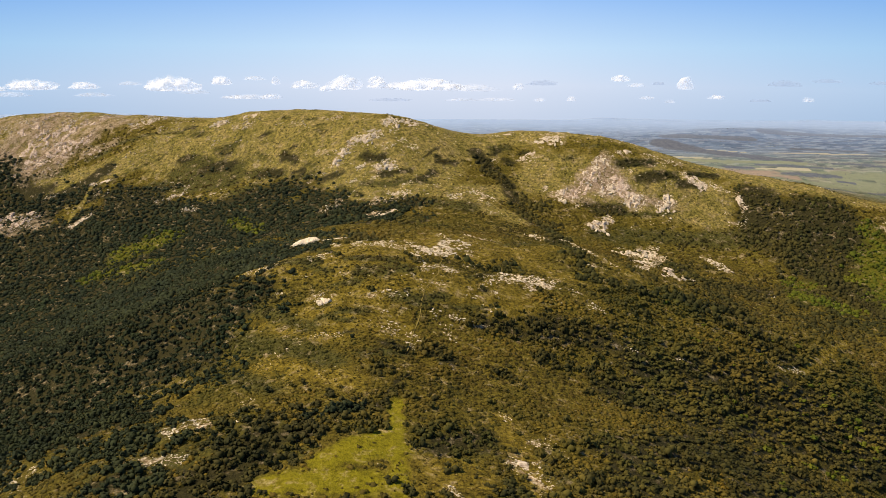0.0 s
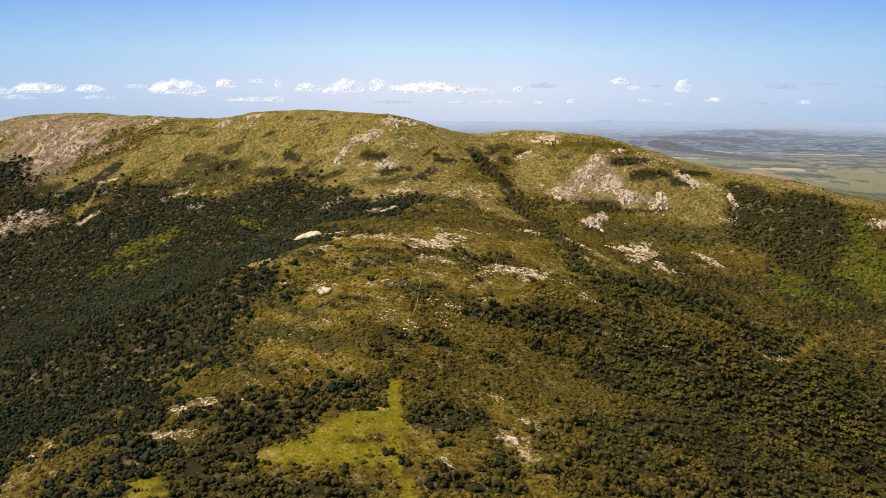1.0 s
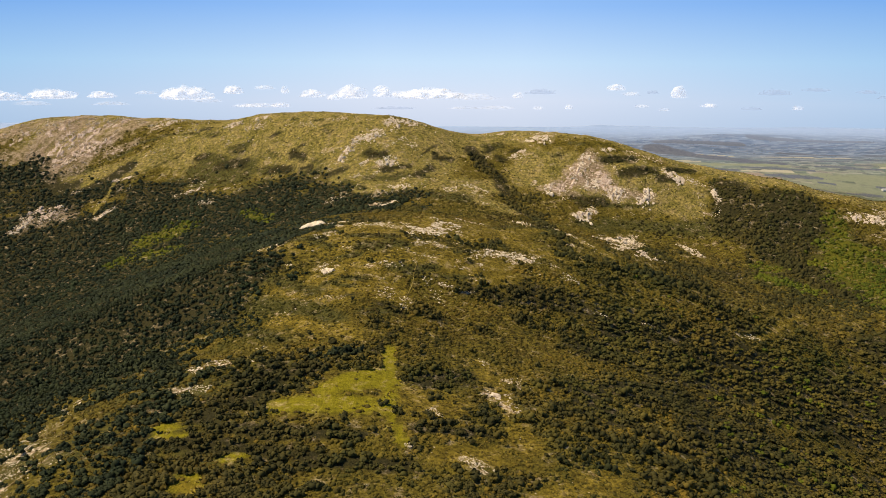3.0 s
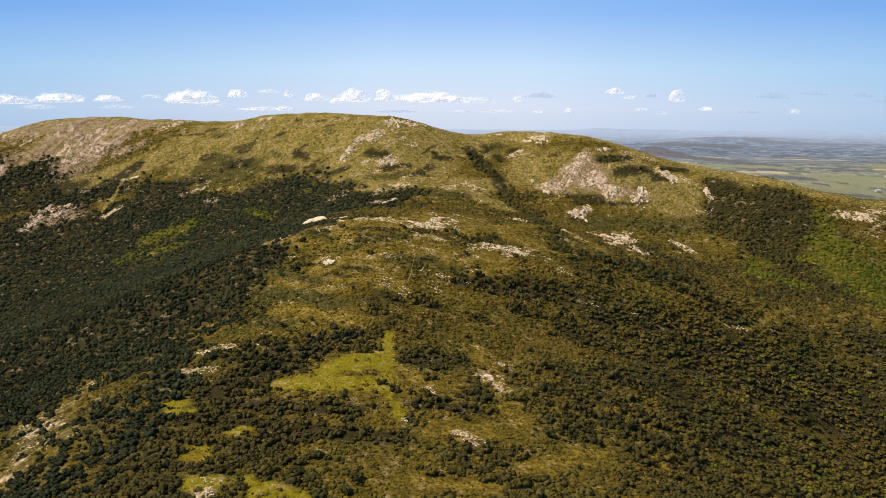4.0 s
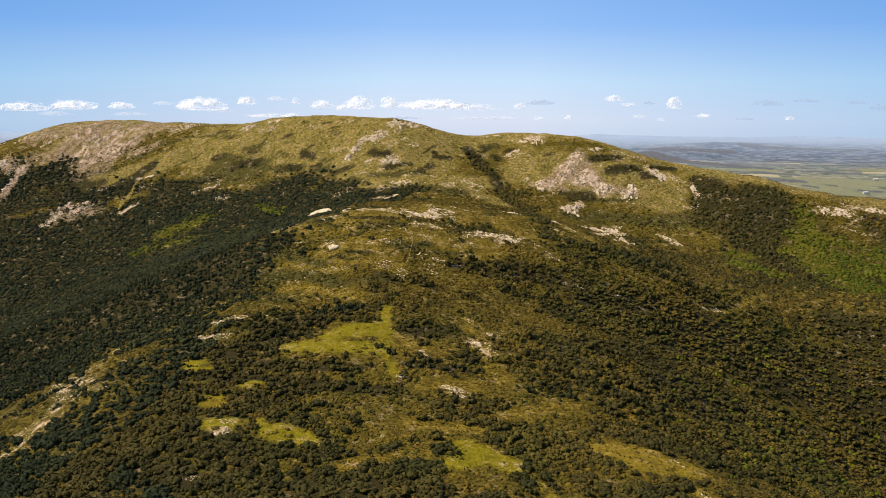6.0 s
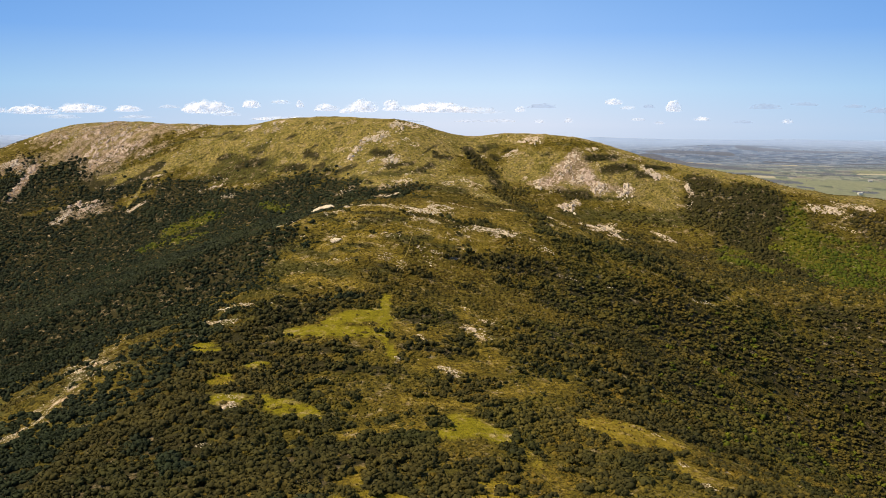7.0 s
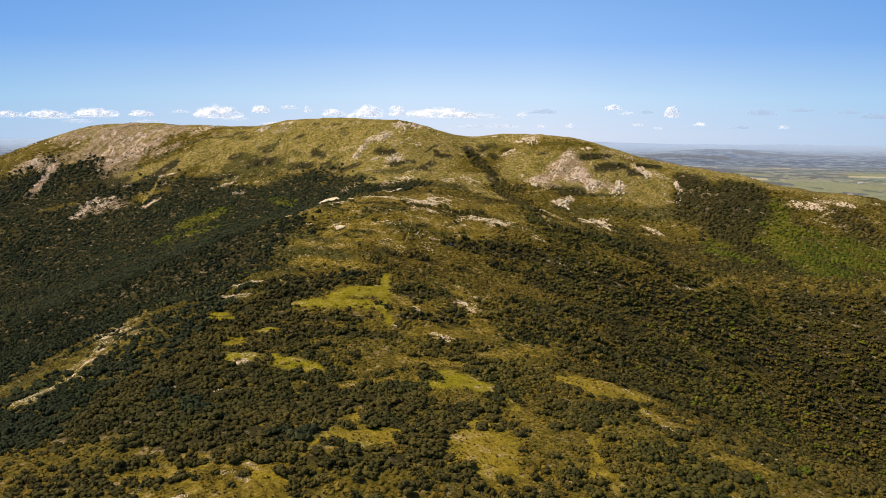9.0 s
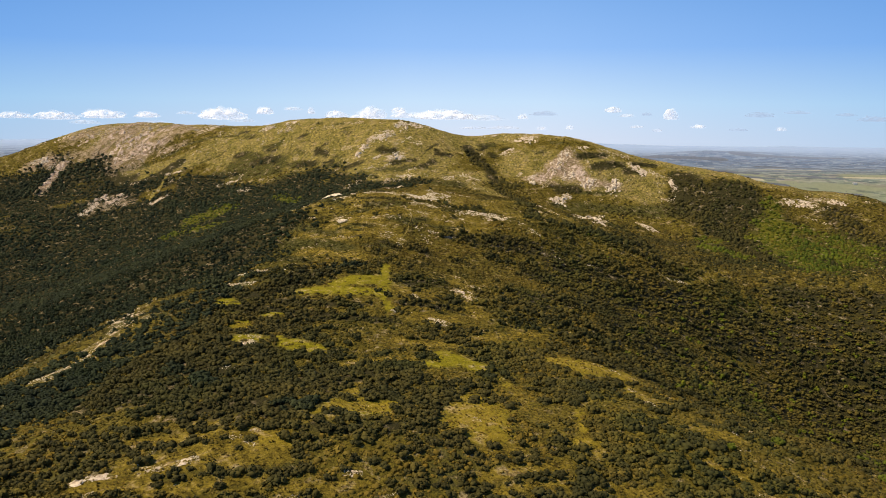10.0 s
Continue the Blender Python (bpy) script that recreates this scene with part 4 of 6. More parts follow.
bl.new(ramp_node(bn, bl, noise_node(bn, bl, bn.new("ShaderNodeNewGeometry").outputs["Position"], 6.0), [(0.3, (0.05, 0.04, 0.03)), (0.7, (0.16, 0.13, 0.10))]), bb.inputs["Base Color"])

# ---- ground: one sheet, fine on the hills, coarse towards the skyline ----
def spread(a, b, step, far, ratio=1.18):
    mid = list(np.arange(a, b + step / 2, step))
    lo, hi, s = [mid[0]], [mid[-1]], step
    while hi[-1] < far:
        s *= ratio
        s = min(s, 700)
        hi.append(hi[-1] + s)
        lo.append(lo[-1] - s)
    return np.array(lo[:0:-1] + mid + hi[1:])


def strike(x, y):
    """The way the rock breaks, in degrees, over the plan."""
    return np.where((x < -55) & (y > 380), 48.0, np.where((x > 20) & (y > 400), -40.0, -12.0))


def ledgy(x, y):
    """Bands of rock and of turf between them, along the strike."""
    a = np.radians(strike(x, y))
    u, v = x * np.cos(a) + y * np.sin(a), y * np.cos(a) - x * np.sin(a)
    return 0.5 + 0.5 * ramp01(0.30, 0.48, rough(u * 0.22, v, 11, 35))


def banded(x, y, size, seed):
    """Uneven streaks along the strike, 0 to 1."""
    a = np.radians(strike(x, y))
    return rough((x * np.cos(a) + y * np.sin(a)) * 0.3, y * np.cos(a) - x * np.sin(a), size, seed)


def flanks(x, y):
    """The near ridge and the lower flanks of the knoll, where bushes and small trees close up: 0 to 1."""
    return np.maximum(1 - ramp01(205, 245, y), (1 - ramp01(315, 345, y)) * np.maximum(ramp01(46, 80, x), ramp01(-82, -105, x)))


def relief(x, y):
    """Ledges of the outcrops and crags."""
    a = np.radians(strike(x, y))
    u, v = x * np.cos(a) + y * np.sin(a), y * np.cos(a) - x * np.sin(a)
    return cover("rock", x, y, 0.7) * (rough(x, y, 5, 31) - 0.3) * 1.5 + cover("cliff", x, y, 0.7) * (rough(u * 0.3, v, 7.5, 33) - 0.4) * 4.0


gx = spread(-400, 380, 2.4, 4600)
gy = np.concatenate([spread(10, 660, 2.4, 100, 1.3)[:-5], np.arange(680, 1080, 5.0), 1080 + np.cumsum(8 * 1.16 ** np.arange(29))])
gy = np.unique(np.concatenate([-np.cumsum(8 * 1.16 ** np.arange(31))[::-1] - 40, gy]))
GX, GY = np.meshgrid(gx, gy)
PX, PY = GX.ravel(), GY.ravel()
PZ = land(PX, PY)
near = ((PX > -420) & (PX < 420) & (PY > -40) & (PY < 700)).astype(float)
v_rock = cover("rock", PX, PY, 0.7)
v_cliff = cover("cliff", PX, PY, 0.9) * ledgy(PX, PY)
PZ = PZ + relief(PX, PY)
nx, ny = len(gx), len(gy)
ii = (np.arange(ny - 1)[:, None] * nx + np.arange(nx - 1)[None]).ravel()
quads = np.stack([ii, ii + 1, ii + nx + 1, ii + nx], 1)
v_open = cover("open", PX, PY)
v_wood = np.clip(np.clip(cover("wood", PX, PY) + cover("lime", PX, PY), 0, 1) * (1 - v_open) + cover("thicket", PX, PY), 0, 1)
v_brake = np.maximum(cover("brake", PX, PY, 0.9), (0.7 - 0.35 * ramp01(20, 50, PX)) * flanks(PX, PY) * (1 - v_open) * (0.25 + 0.75 * ramp01(0.40, 0.54, rough(PX, PY, 21, 61))))
# the haze painted into the plain deepens with y, up to the skyline
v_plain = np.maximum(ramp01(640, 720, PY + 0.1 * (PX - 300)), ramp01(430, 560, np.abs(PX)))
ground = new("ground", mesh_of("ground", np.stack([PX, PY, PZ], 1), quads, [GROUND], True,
                               wood=v_wood, lime=cover("lime", PX, PY, 0.7), meadow=cover("meadow", PX, PY, 0.45), bare=np.maximum(v_rock, v_cliff), crag=v_cliff, brake=v_brake, ploughed=cover("ploughed", PX, PY, 0.12), pasture=cover("pasture", PX, PY, 0.12), grove=cover("grove", PX, PY, 0.4), stubble=cover("stubble", PX, PY, 0.15), plain=v_plain, clear=v_open, hay=v_open * (1 - ramp01(140, 180, PY)), east=ramp01(-40, 20, PX), far_haze=ramp01(700, 900, PY), skyline=ramp01(880, 1010, PY) * 0.85, straw=v_open * (0.2 + 0.8 * ramp01(400, 460, PY)) * ramp01(230, 290, PY)))
tagged(ground, "rolling hill ground of olive dry grass, thin soil and turf clearings", "ground", kind="structure")


def surface(x, y):
    return land(x, y) + relief(x, y)


# ---- plants ----
RNG = np.random.default_rng(7)


def icosahedron():
    p = (1 + 5 ** 0.5) / 2
    v = np.array([(-1, p, 0), (1, p, 0), (-1, -p, 0), (1, -p, 0), (0, -1, p), (0, 1, p), (0, -1, -p), (0, 1, -p), (p, 0, -1), (p, 0, 1), (-p, 0, -1), (-p, 0, 1)], float)
    f = np.array([(0, 11, 5), (0, 5, 1), (0, 1, 7), (0, 7, 10), (0, 10, 11), (1, 5, 9), (5, 11, 4), (11, 10, 2), (10, 7, 6), (7, 1, 8),
                  (3, 9, 4), (3, 4, 2), (3, 2, 6), (3, 6, 8), (3, 8, 9), (4, 9, 5), (2, 4, 11), (6, 2, 10), (8, 6, 7), (9, 8, 1)])
    return v / np.linalg.norm(v[0]), f


def crown_shape(leaves, size, flat=0.8, lobes=4):
    """A crown one metre in radius: lobed cores with leaf sprays all round them. Places and triangles."""
    ball, ball_faces = icosahedron()
    verts, faces, count, centres = [], [], 0, []
    for k in range(lobes):
        a = k * 2.4 + RNG.uniform(-0.5, 0.5)
        d, r = (RNG.uniform(0.25, 0.72) if lobes > 4 else RNG.uniform(0.3, 0.55), RNG.uniform(0.34, 0.54)) if lobes > 1 else (0, 0.8)
        centres.append((d * math.cos(a), d * math.sin(a), RNG.uniform(0.4, 0.9) * flat if lobes > 1 else 0.35 * flat, r))
    upper = ball_faces[ball[ball_faces].mean(1)[:, 2] > -0.45]
    for cx, cy, cz, r in centres:
        turned = ball @ np.array(Euler(RNG.uniform(0, 0.5, 3)).to_matrix())
        p = turned * r * 0.92 * RNG.uniform(0.78, 1.18, (12, 1)) * (1, 1, flat) + (cx, cy, cz)
        verts.append(p)
        faces.append(upper + count)
        count += 12
    for k in range(leaves):
        cx, cy, cz, r = centres[k % len(centres)]
        d = RNG.normal(size=3)
        d[2] = abs(d[2]) * 0.9 - 0.15
        d /= np.linalg.norm(d)
        at = np.array((cx, cy, cz)) + d * r * RNG.uniform(0.85, 1.12) * (1, 1, flat)
        n = d + RNG.normal(size=3) * 0.45
        n /= np.linalg.norm(n)
        u = np.cross(n, RNG.normal(size=3))
        u /= np.linalg.norm(u)
        w = np.cross(n, u)
        ang = np.array((0, 2.1, 4.2)) + RNG.uniform(-0.4, 0.4, 3)
        verts.append(at + size * RNG.uniform(0.6, 1.3) * (np.outer(np.cos(ang), u) + np.outer(np.sin(ang), w)))
        faces.append(np.array([[0, 1, 2]]) + count)
        count += 3
    return np.concatenate(verts), np.concatenate(faces)


def tuft_shape():
    """A tussock: blades that lean outwards from one foot."""
    verts, faces = [], []
    for k in range(8):
        a, lean = k * 0.785 + RNG.uniform(-0.3, 0.3), RNG.uniform(0.3, 1.0)
        side = np.array((-math.sin(a), math.cos(a), 0)) * 0.32
        out = np.array((math.cos(a), math.sin(a), 0))
        verts += [out * 0.1 - side, out * 0.1 + side, out * lean + (0, 0, RNG.uniform(0.7, 1.1))]
        faces.append((3 * k, 3 * k + 1, 3 * k + 2))
    return np.array(verts), np.array(faces)


def scatter(shapes, x, y, z, r, tall, tint, way=None, slim=None):
    """Many shapes joined: places, sizes and tints, one each."""
    vs, fs, ts, count = [], [], [], 0
    pick = RNG.integers(0, len(shapes), len(x))
    turn = RNG.uniform(0, 2 * math.pi, len(x)) if way is None else way
    slim = np.ones(len(x)) if slim is None else slim
    for k, (sv, sf) in enumerate(shapes):
        m = np.where(pick == k)[0]
        if not len(m):
            continue
        c, s = np.cos(turn[m])[:, None] * r[m, None], np.sin(turn[m])[:, None] * r[m, None]
        along, across = sv[None, :, 0] / slim[m, None], sv[None, :, 1] * slim[m, None]
        px = x[m, None] + along * c - across * s
        py = y[m, None] + along * s + across * c
        pz = z[m, None] + sv[None, :, 2] * tall[m, None]
        vs.append(np.stack([px, py, pz], 2).reshape(-1, 3))
        fs.append((sf[None] + (np.arange(len(m)) * len(sv))[:, None, None] + count).reshape(-1, 3))
        ts.append(np.repeat(tint[m], len(sv)))
        count += len(m) * len(sv)
    return np.concatenate(vs), np.concatenate(fs), np.concatenate(ts)


def joined(pieces):
    """Scattered pieces put into one."""
    first = np.cumsum([0] + [len(p[0]) for p in pieces])
    return np.concatenate([p[0] for p in pieces]), np.concatenate([p[1] + k for p, k in zip(pieces, first)]), np.concatenate([p[2] for p in pieces])


def sown(step, y0=12, y1=650):
    """Places on a shaken lattice over the part of the land that can be seen."""
    x, y = np.meshgrid(np.arange(-440, 400, step), np.arange(y0, y1, step))
    x = x.ravel() + RNG.uniform(-1.1, 1.1, x.size) * step
    y = y.ravel() + RNG.uniform(-1.1, 1.1, y.size) * step
    keep = (x > 16 - 0.59 * (y + 143)) & (x < 36 + 0.50 * (y + 143)) & (y < crest_y(x))
    return x[keep], y[keep]


def bald(x, y):
    """How bare the tops are: 1 on the crest of the far hill, 0 below it."""
    return ramp01(crest_y(x) - 85, crest_y(x) - 45, y) * (1 - ramp01(170, 230, x))


def crest_y(x):
    """Ahead of this line the slopes face away."""
    return np.interp(x, (-400, -300, -200, -90, 0, 110, 200, 300), (620, 650, 640, 580, 565, 545, 500, 470)) + 12


BUSHES = [crown_shape(5, 0.44, RNG.uniform(0.7, 0.95), 1) for _ in range(12)]
TREES = [crown_shape(40, 0.20, RNG.uniform(0.75, 1.0), 5 + k % 4) for k in range(14)]
MID_TREES = [crown_shape(12, 0.30, RNG.uniform(0.75, 1.0), 2 + k % 2) for k in range(12)]
FAR_BUSHES = [crown_shape(4, 0.42, RNG.uniform(0.75, 1.0), 1) for _ in range(8)]
FAR_TREES = [crown_shape(5, 0.36, RNG.uniform(0.8, 1.05), 1) for _ in range(12)]
FINE = [crown_shape(110, 0.20, RNG.uniform(0.8, 1.0), 5) for _ in range(6)]
TUFTS = [tuft_shape() for _ in range(5)]


def gap(x, y):
    """Turf, bare rock and dry grass keep trees away: 0 to 1."""
    return np.clip(np.maximum(np.maximum(cover("meadow", x, y, 0.3), 0.95 * cover("open", x, y, 0.4)), np.maximum(np.maximum(1.3 * cover("rock", x, y, 0.35), 1.2 * cover("cliff", x, y, 0.5)), 0.97 * cover("heath", x, y, 0.4))), 0, 1)


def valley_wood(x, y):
    """The western valley, where the wood is closed: 0 to 1."""
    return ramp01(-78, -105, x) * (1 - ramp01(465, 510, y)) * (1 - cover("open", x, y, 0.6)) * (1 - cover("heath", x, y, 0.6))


# small trees: closed wood in the valleys and on the flanks, clumps in the scrub
x1, y1 = sown(2.35, 12, 230)
x2, y2 = sown(2.0, 230, 340)
x3, y3 = sown(1.8, 340, 650)
x, y = np.concatenate([x1, x2, x3]), np.concatenate([y1, y2, y3])
w, lm = cover("wood", x, y, 0.8), cover("lime", x, y, 0.7)
clump = rough(x, y, 21, 61)
share = np.maximum(w, np.clip((clump - 0.56) * 5, 0, 0.6) * (1 - ramp01(330, 420, y)))
share = np.maximum(share, flanks(x, y) * np.clip(0.58 + 5.0 * (clump - 0.45) + 0.6 * ramp01(-10, -50, x) + 0.30 * ramp01(60, 120, x) * ramp01(120, 200, y), 0.06, 1.0))
share = np.maximum(share, ramp01(85, 130, x) * ramp01(325, 345, y) * (1 - ramp01(405, 435, y)) * np.clip(0.45 + 3.0 * (clump - 0.45), 0.1, 0.9))
share = np.maximum(share, 0.92 * valley_wood(x, y))
thick, tallwood = cover("thicket", x, y, 0.7), cover("stand", x, y, 0.6)
share = np.maximum(np.maximum(share * (1 - 0.95 * bald(x, y)), lm), np.maximum(thick, tallwood)) * (1 - gap(x, y))
keep = RNG.random(x.size) < share
x, y, lm, w, thick, tallwood = x[keep], y[keep], lm[keep], w[keep], thick[keep], tallwood[keep]
r = (1.1 + 1.35 * RNG.random(x.size) ** 1.8) * (0.72 + 0.56 * grain(x, y, 9, 71)) * np.where(y < 230, 1.0, np.where(y < 340, 1.0 - 0.12 * ramp01(170, 240, y), 0.72 + 0.10 * w))
r = r * (1 + 0.5 * (RNG.random(x.size) < 0.05))
tall = r * RNG.uniform(0.75, 1.15, x.size) * np.where(y > 340, 0.9, 1.0) * (1 - 0.2 * thick)
tint = np.clip(0.42 + (RNG.normal(0, 0.13, x.size) + (rough(x, y, 45, 77) - 0.5) * 1.0 + (grain(x, y, 6, 79) - 0.5) * 0.5) * np.where((x < -62) | (x > 45), 0.75, 1.0), 0, 1)
dark_stand = (((x > -10) & (y > 130) & (y < 430) & (rough(x, y, 13, 88) > 0.70)) | (tallwood > 0.45)) & (lm < 0.3)
r = np.where(dark_stand, r * 1.15, r)
tall = np.where(dark_stand, tall * 1.5, tall)
closed = ramp01(45, 75, x) * ramp01(150, 200, y) * (1 - ramp01(335, 350, y)) * ~dark_stand
r, tall = r * (1 + 0.22 * closed), tall * (1 - 0.15 * closed)
r, tall = np.minimum(r, 2.6), np.minimum(tall, np.where(y < 180, 2.2, 3.2))
z = surface(x, y) - 0.30 * tall
pale = RNG.random(x.size) < np.maximum(lm * np.where(x < 0, 0.6, 1.1), 0.07 * ramp01(75, 125, x) * (1 - ramp01(300, 340, y)))
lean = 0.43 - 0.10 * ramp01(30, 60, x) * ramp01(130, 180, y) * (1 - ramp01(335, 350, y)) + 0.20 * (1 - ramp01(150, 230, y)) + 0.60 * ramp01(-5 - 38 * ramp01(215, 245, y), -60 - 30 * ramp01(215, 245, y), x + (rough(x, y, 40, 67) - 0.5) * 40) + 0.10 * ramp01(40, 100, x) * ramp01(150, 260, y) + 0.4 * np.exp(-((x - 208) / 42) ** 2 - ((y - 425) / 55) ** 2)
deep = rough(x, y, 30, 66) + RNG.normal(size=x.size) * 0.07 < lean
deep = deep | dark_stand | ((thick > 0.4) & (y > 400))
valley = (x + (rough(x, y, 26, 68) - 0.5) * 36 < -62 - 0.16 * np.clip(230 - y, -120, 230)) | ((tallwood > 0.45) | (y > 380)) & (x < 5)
tree_single = np.zeros(x.size, bool)
tree_single[np.where((y < 150) & (r > 1.2))[0][:280]] = True
tree_list = list(zip(x[tree_single], y[tree_single], z[tree_single], r[tree_single], tall[tree_single]))
for name, pick, mat, label in (("woodland", ~pale & ~tree_single & deep & valley, WOOD, "dense dark evergreen wood filling the western valley"), ("dark_thickets", ~pale & ~tree_single & deep & ~valley, THICKET, "dark olive thickets of small trees on the ridge"),
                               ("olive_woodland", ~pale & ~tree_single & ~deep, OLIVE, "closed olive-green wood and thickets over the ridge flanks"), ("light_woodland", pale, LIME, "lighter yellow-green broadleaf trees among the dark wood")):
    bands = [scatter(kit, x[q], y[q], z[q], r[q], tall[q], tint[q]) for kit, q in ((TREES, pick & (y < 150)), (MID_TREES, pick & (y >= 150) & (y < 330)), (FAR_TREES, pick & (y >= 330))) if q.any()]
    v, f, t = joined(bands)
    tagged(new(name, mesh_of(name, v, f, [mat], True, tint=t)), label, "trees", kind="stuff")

# low scrub everywhere else, thinner on the open slopes and farther off
x1, y1 = sown(1.38, 12, 330)
x2, y2 = sown(1.75, 330, 650)
x, y = np.concatenate([x1, x2]), np.concatenate([y1, y2])
op, md, wd = cover("open", x, y, 0.7), cover("meadow", x, y, 0.25), cover("wood", x, y)
rk = np.maximum(cover("rock", x, y, 0.4), cover("cliff", x, y, 0.5))
clump = rough(x, y, 15, 55)
dense = np.clip(0.9 + 2.4 * (clump - 0.42), 0.45, 1.0)
thin_out = np.where(y > 330, np.clip(5.0 * (banded(x, y, 6, 54) - 0.47) + 2.0 * (clump - 0.5), 0.06, 0.9), np.where(y > 220, np.clip(3.2 * (clump - 0.47), 0.05, 0.8), np.clip(3.2 * (clump - 0.53), 0.02, 0.5)))
dense = dense * (1 - op) + thin_out * op
dense = dense * (0.65 + 0.5 * ramp01(0.25, 0.55, grain(x, y, 6.5, 57))) * (1 - 0.6 * bald(x, y)) * (1 - (0.93 - 0.15 * op) * md) * (1 - np.clip(1.3 * rk, 0, 0.95)) * (1 - 0.96 * wd) * (1 - 0.25 * flanks(x, y))
bk = cover("brake", x, y, 0.9)
dense = dense * (1 - 0.85 * valley_wood(x, y))
dense = np.maximum(dense, 0.85 * bk)
keep = RNG.random(x.size) < dense
x, y, op, bk = x[keep], y[keep], op[keep] * (1 - 0.8 * bk[keep]), bk[keep]
r = (0.5 + 0.85 * RNG.random(x.size) ** 1.8) * (0.8 + 0.5 * grain(x, y, 9, 58)) * np.where(y > 330, 0.95, 1.0) * (1 - np.where(y > 330, 0.4, 0.25) * op)
tall = r * RNG.uniform(0.6, 1.0, x.size) * (1 - 0.4 * op)
tint = np.clip(RNG.normal(0.42, 0.08, x.size) + (rough(x, y, 34, 78) - 0.5) * 1.5 + (grain(x, y, 5, 80) - 0.5) * 0.35 + np.where(y > 330, -0.22, -0.1) * op - 0.38 * bk - 0.15 * cover("heath", x, y, 0.6) + 0.16 * (1 - ramp01(200, 240, y)) - 0.3 * ramp01(50, 110, x) * ramp01(200, 280, y) * (1 - op), 0, 1)
z = surface(x, y) - 0.34 * tall
single = np.zeros(x.size, bool)
single[np.where((y < 95) & (r > 0.9))[0][:200]] = True
ox, oy = np.meshgrid(np.arange(-330, 330, 6.0), np.arange(-260, 420, 6.0))
ox, oy = ox.ravel() + RNG.uniform(-3, 3, ox.size), oy.ravel() + RNG.uniform(-3, 3, ox.size)
out = ~((ox > 16 - 0.59 * (oy + 143)) & (ox < 36 + 0.50 * (oy + 143)) & (oy > 12)) & (RNG.random(ox.size) < 0.25 + 0.7 * rough(ox, oy, 25, 59))
ox, oy = ox[out], oy[out]
ov, of, ot = scatter(BUSHES, ox, oy, surface(ox, oy) - 0.2, RNG.uniform(1.0, 2.6, ox.size), RNG.uniform(0.8, 1.9, ox.size), 0.6 * RNG.random(ox.size))
tagged(new("outer_scrub", mesh_of("outer_scrub", ov, of, [THICKET], True, tint=ot)), "dark olive scrub and low trees on the slopes round the ridge", "scrub", kind="stuff")
v, f, t = joined([scatter(kit, x[q], y[q], z[q], r[q], tall[q], tint[q]) for kit, q in ((BUSHES, ~single & (y < 330)), (FAR_BUSHES, ~single & (y >= 330)))])
tagged(new("scrub", mesh_of("scrub", v, f, [SCRUB], True, tint=t)), "low olive and brown scrub covering the ridge and slopes", "scrub", kind="stuff")

# the shrubs nearest to the path, one by one
def part(name, me, parent, label=""):
    ob = new(name, me)
    ob.parent = parent
    return tagged(ob, label)


def trunk_mesh():
    bm = bmesh.new()
    for k in range(3):
        a = k * 2.1 + RNG.uniform(-0.4, 0.4)
        made = bmesh.ops.create_cone(bm, segments=6, radius1=0.09, radius2=0.04, depth=0.8)["verts"]
        bmesh.ops.transform(bm, verts=made, matrix=pose(0.16 * math.cos(a), 0.16 * math.sin(a), 0.3, 22 * math.sin(a), -22 * math.cos(a), 0))
    me = bpy.data.meshes.new("trunk")
    bm.to_mesh(me)
    bm.free()
    me.materials.append(BARK)
    return me


def plant(name, shape, mat, tint, label, category, group):
    sv, sf = shape
    base = new(name)
    part("trunk", trunk_mesh(), base)
    part("crown", mesh_of("crown", sv + (0, 0, 0.1), sf, [mat], False, tint=np.full(len(sv), tint)), base)
    return tagged(base, label, category, group)


def plant_all(kinds, spots):
    for n, (sx, sy, sz, sr, st) in enumerate(spots):
        m = pose(sx, sy, sz, 0, 0, RNG.uniform(0, 360)) @ Matrix.Diagonal((sr * 1.1, sr * 1.1, st * 1.1, 1))
        kind = kinds[n % len(kinds)]
        if n < len(kinds):
            kind.matrix_basis = m
        else:
            copy_thing(kind, m @ Matrix.Diagonal([1 / s for s in kind.scale] + [1]))


plant_all([plant("tree", FINE[k], OLIVE if k else THICKET, 0.2 + 0.2 * k, "low dark evergreen tree with a rounded lobed crown", "tree", "trees on the near ridge") for k in range(3)], tree_list)
plant_all([plant("shrub", FINE[k], SCRUB, 0.1 + 0.12 * k, "rounded olive-brown shrub on the dry grassy slope", "shrub", "shrubs on the near ridge") for k in range(3, 6)],
          [(x[i], y[i], z[i], r[i], tall[i]) for i in np.where(single)[0]])

# tussocks of dry grass
x, y = sown(1.5, 12, 480)
op, md, rk, wd = cover("open", x, y, 0.6), cover("meadow", x, y, 0.2), cover("rock", x, y, 0.4), cover("wood", x, y)
keep = RNG.random(x.size) < (0.25 + 0.5 * op) * (1 - 0.75 * md * (1 - op)) * (1 - 0.4 * rk) * (1 - wd)
x, y = x[keep], y[keep]
r = RNG.uniform(0.3, 0.6, x.size)
v, f, t = scatter(TUFTS, x, y, surface(x, y) - 0.08, r, r * RNG.uniform(0.7, 1.2, x.size), np.clip(RNG.normal(0.5, 0.28, x.size), 0, 1))
tagged(new("tussocks", mesh_of("tussocks", v, f, [TUFT], False, tint=t)), "tussocks of dry straw-coloured grass on the open slopes", "grass", kind="stuff")

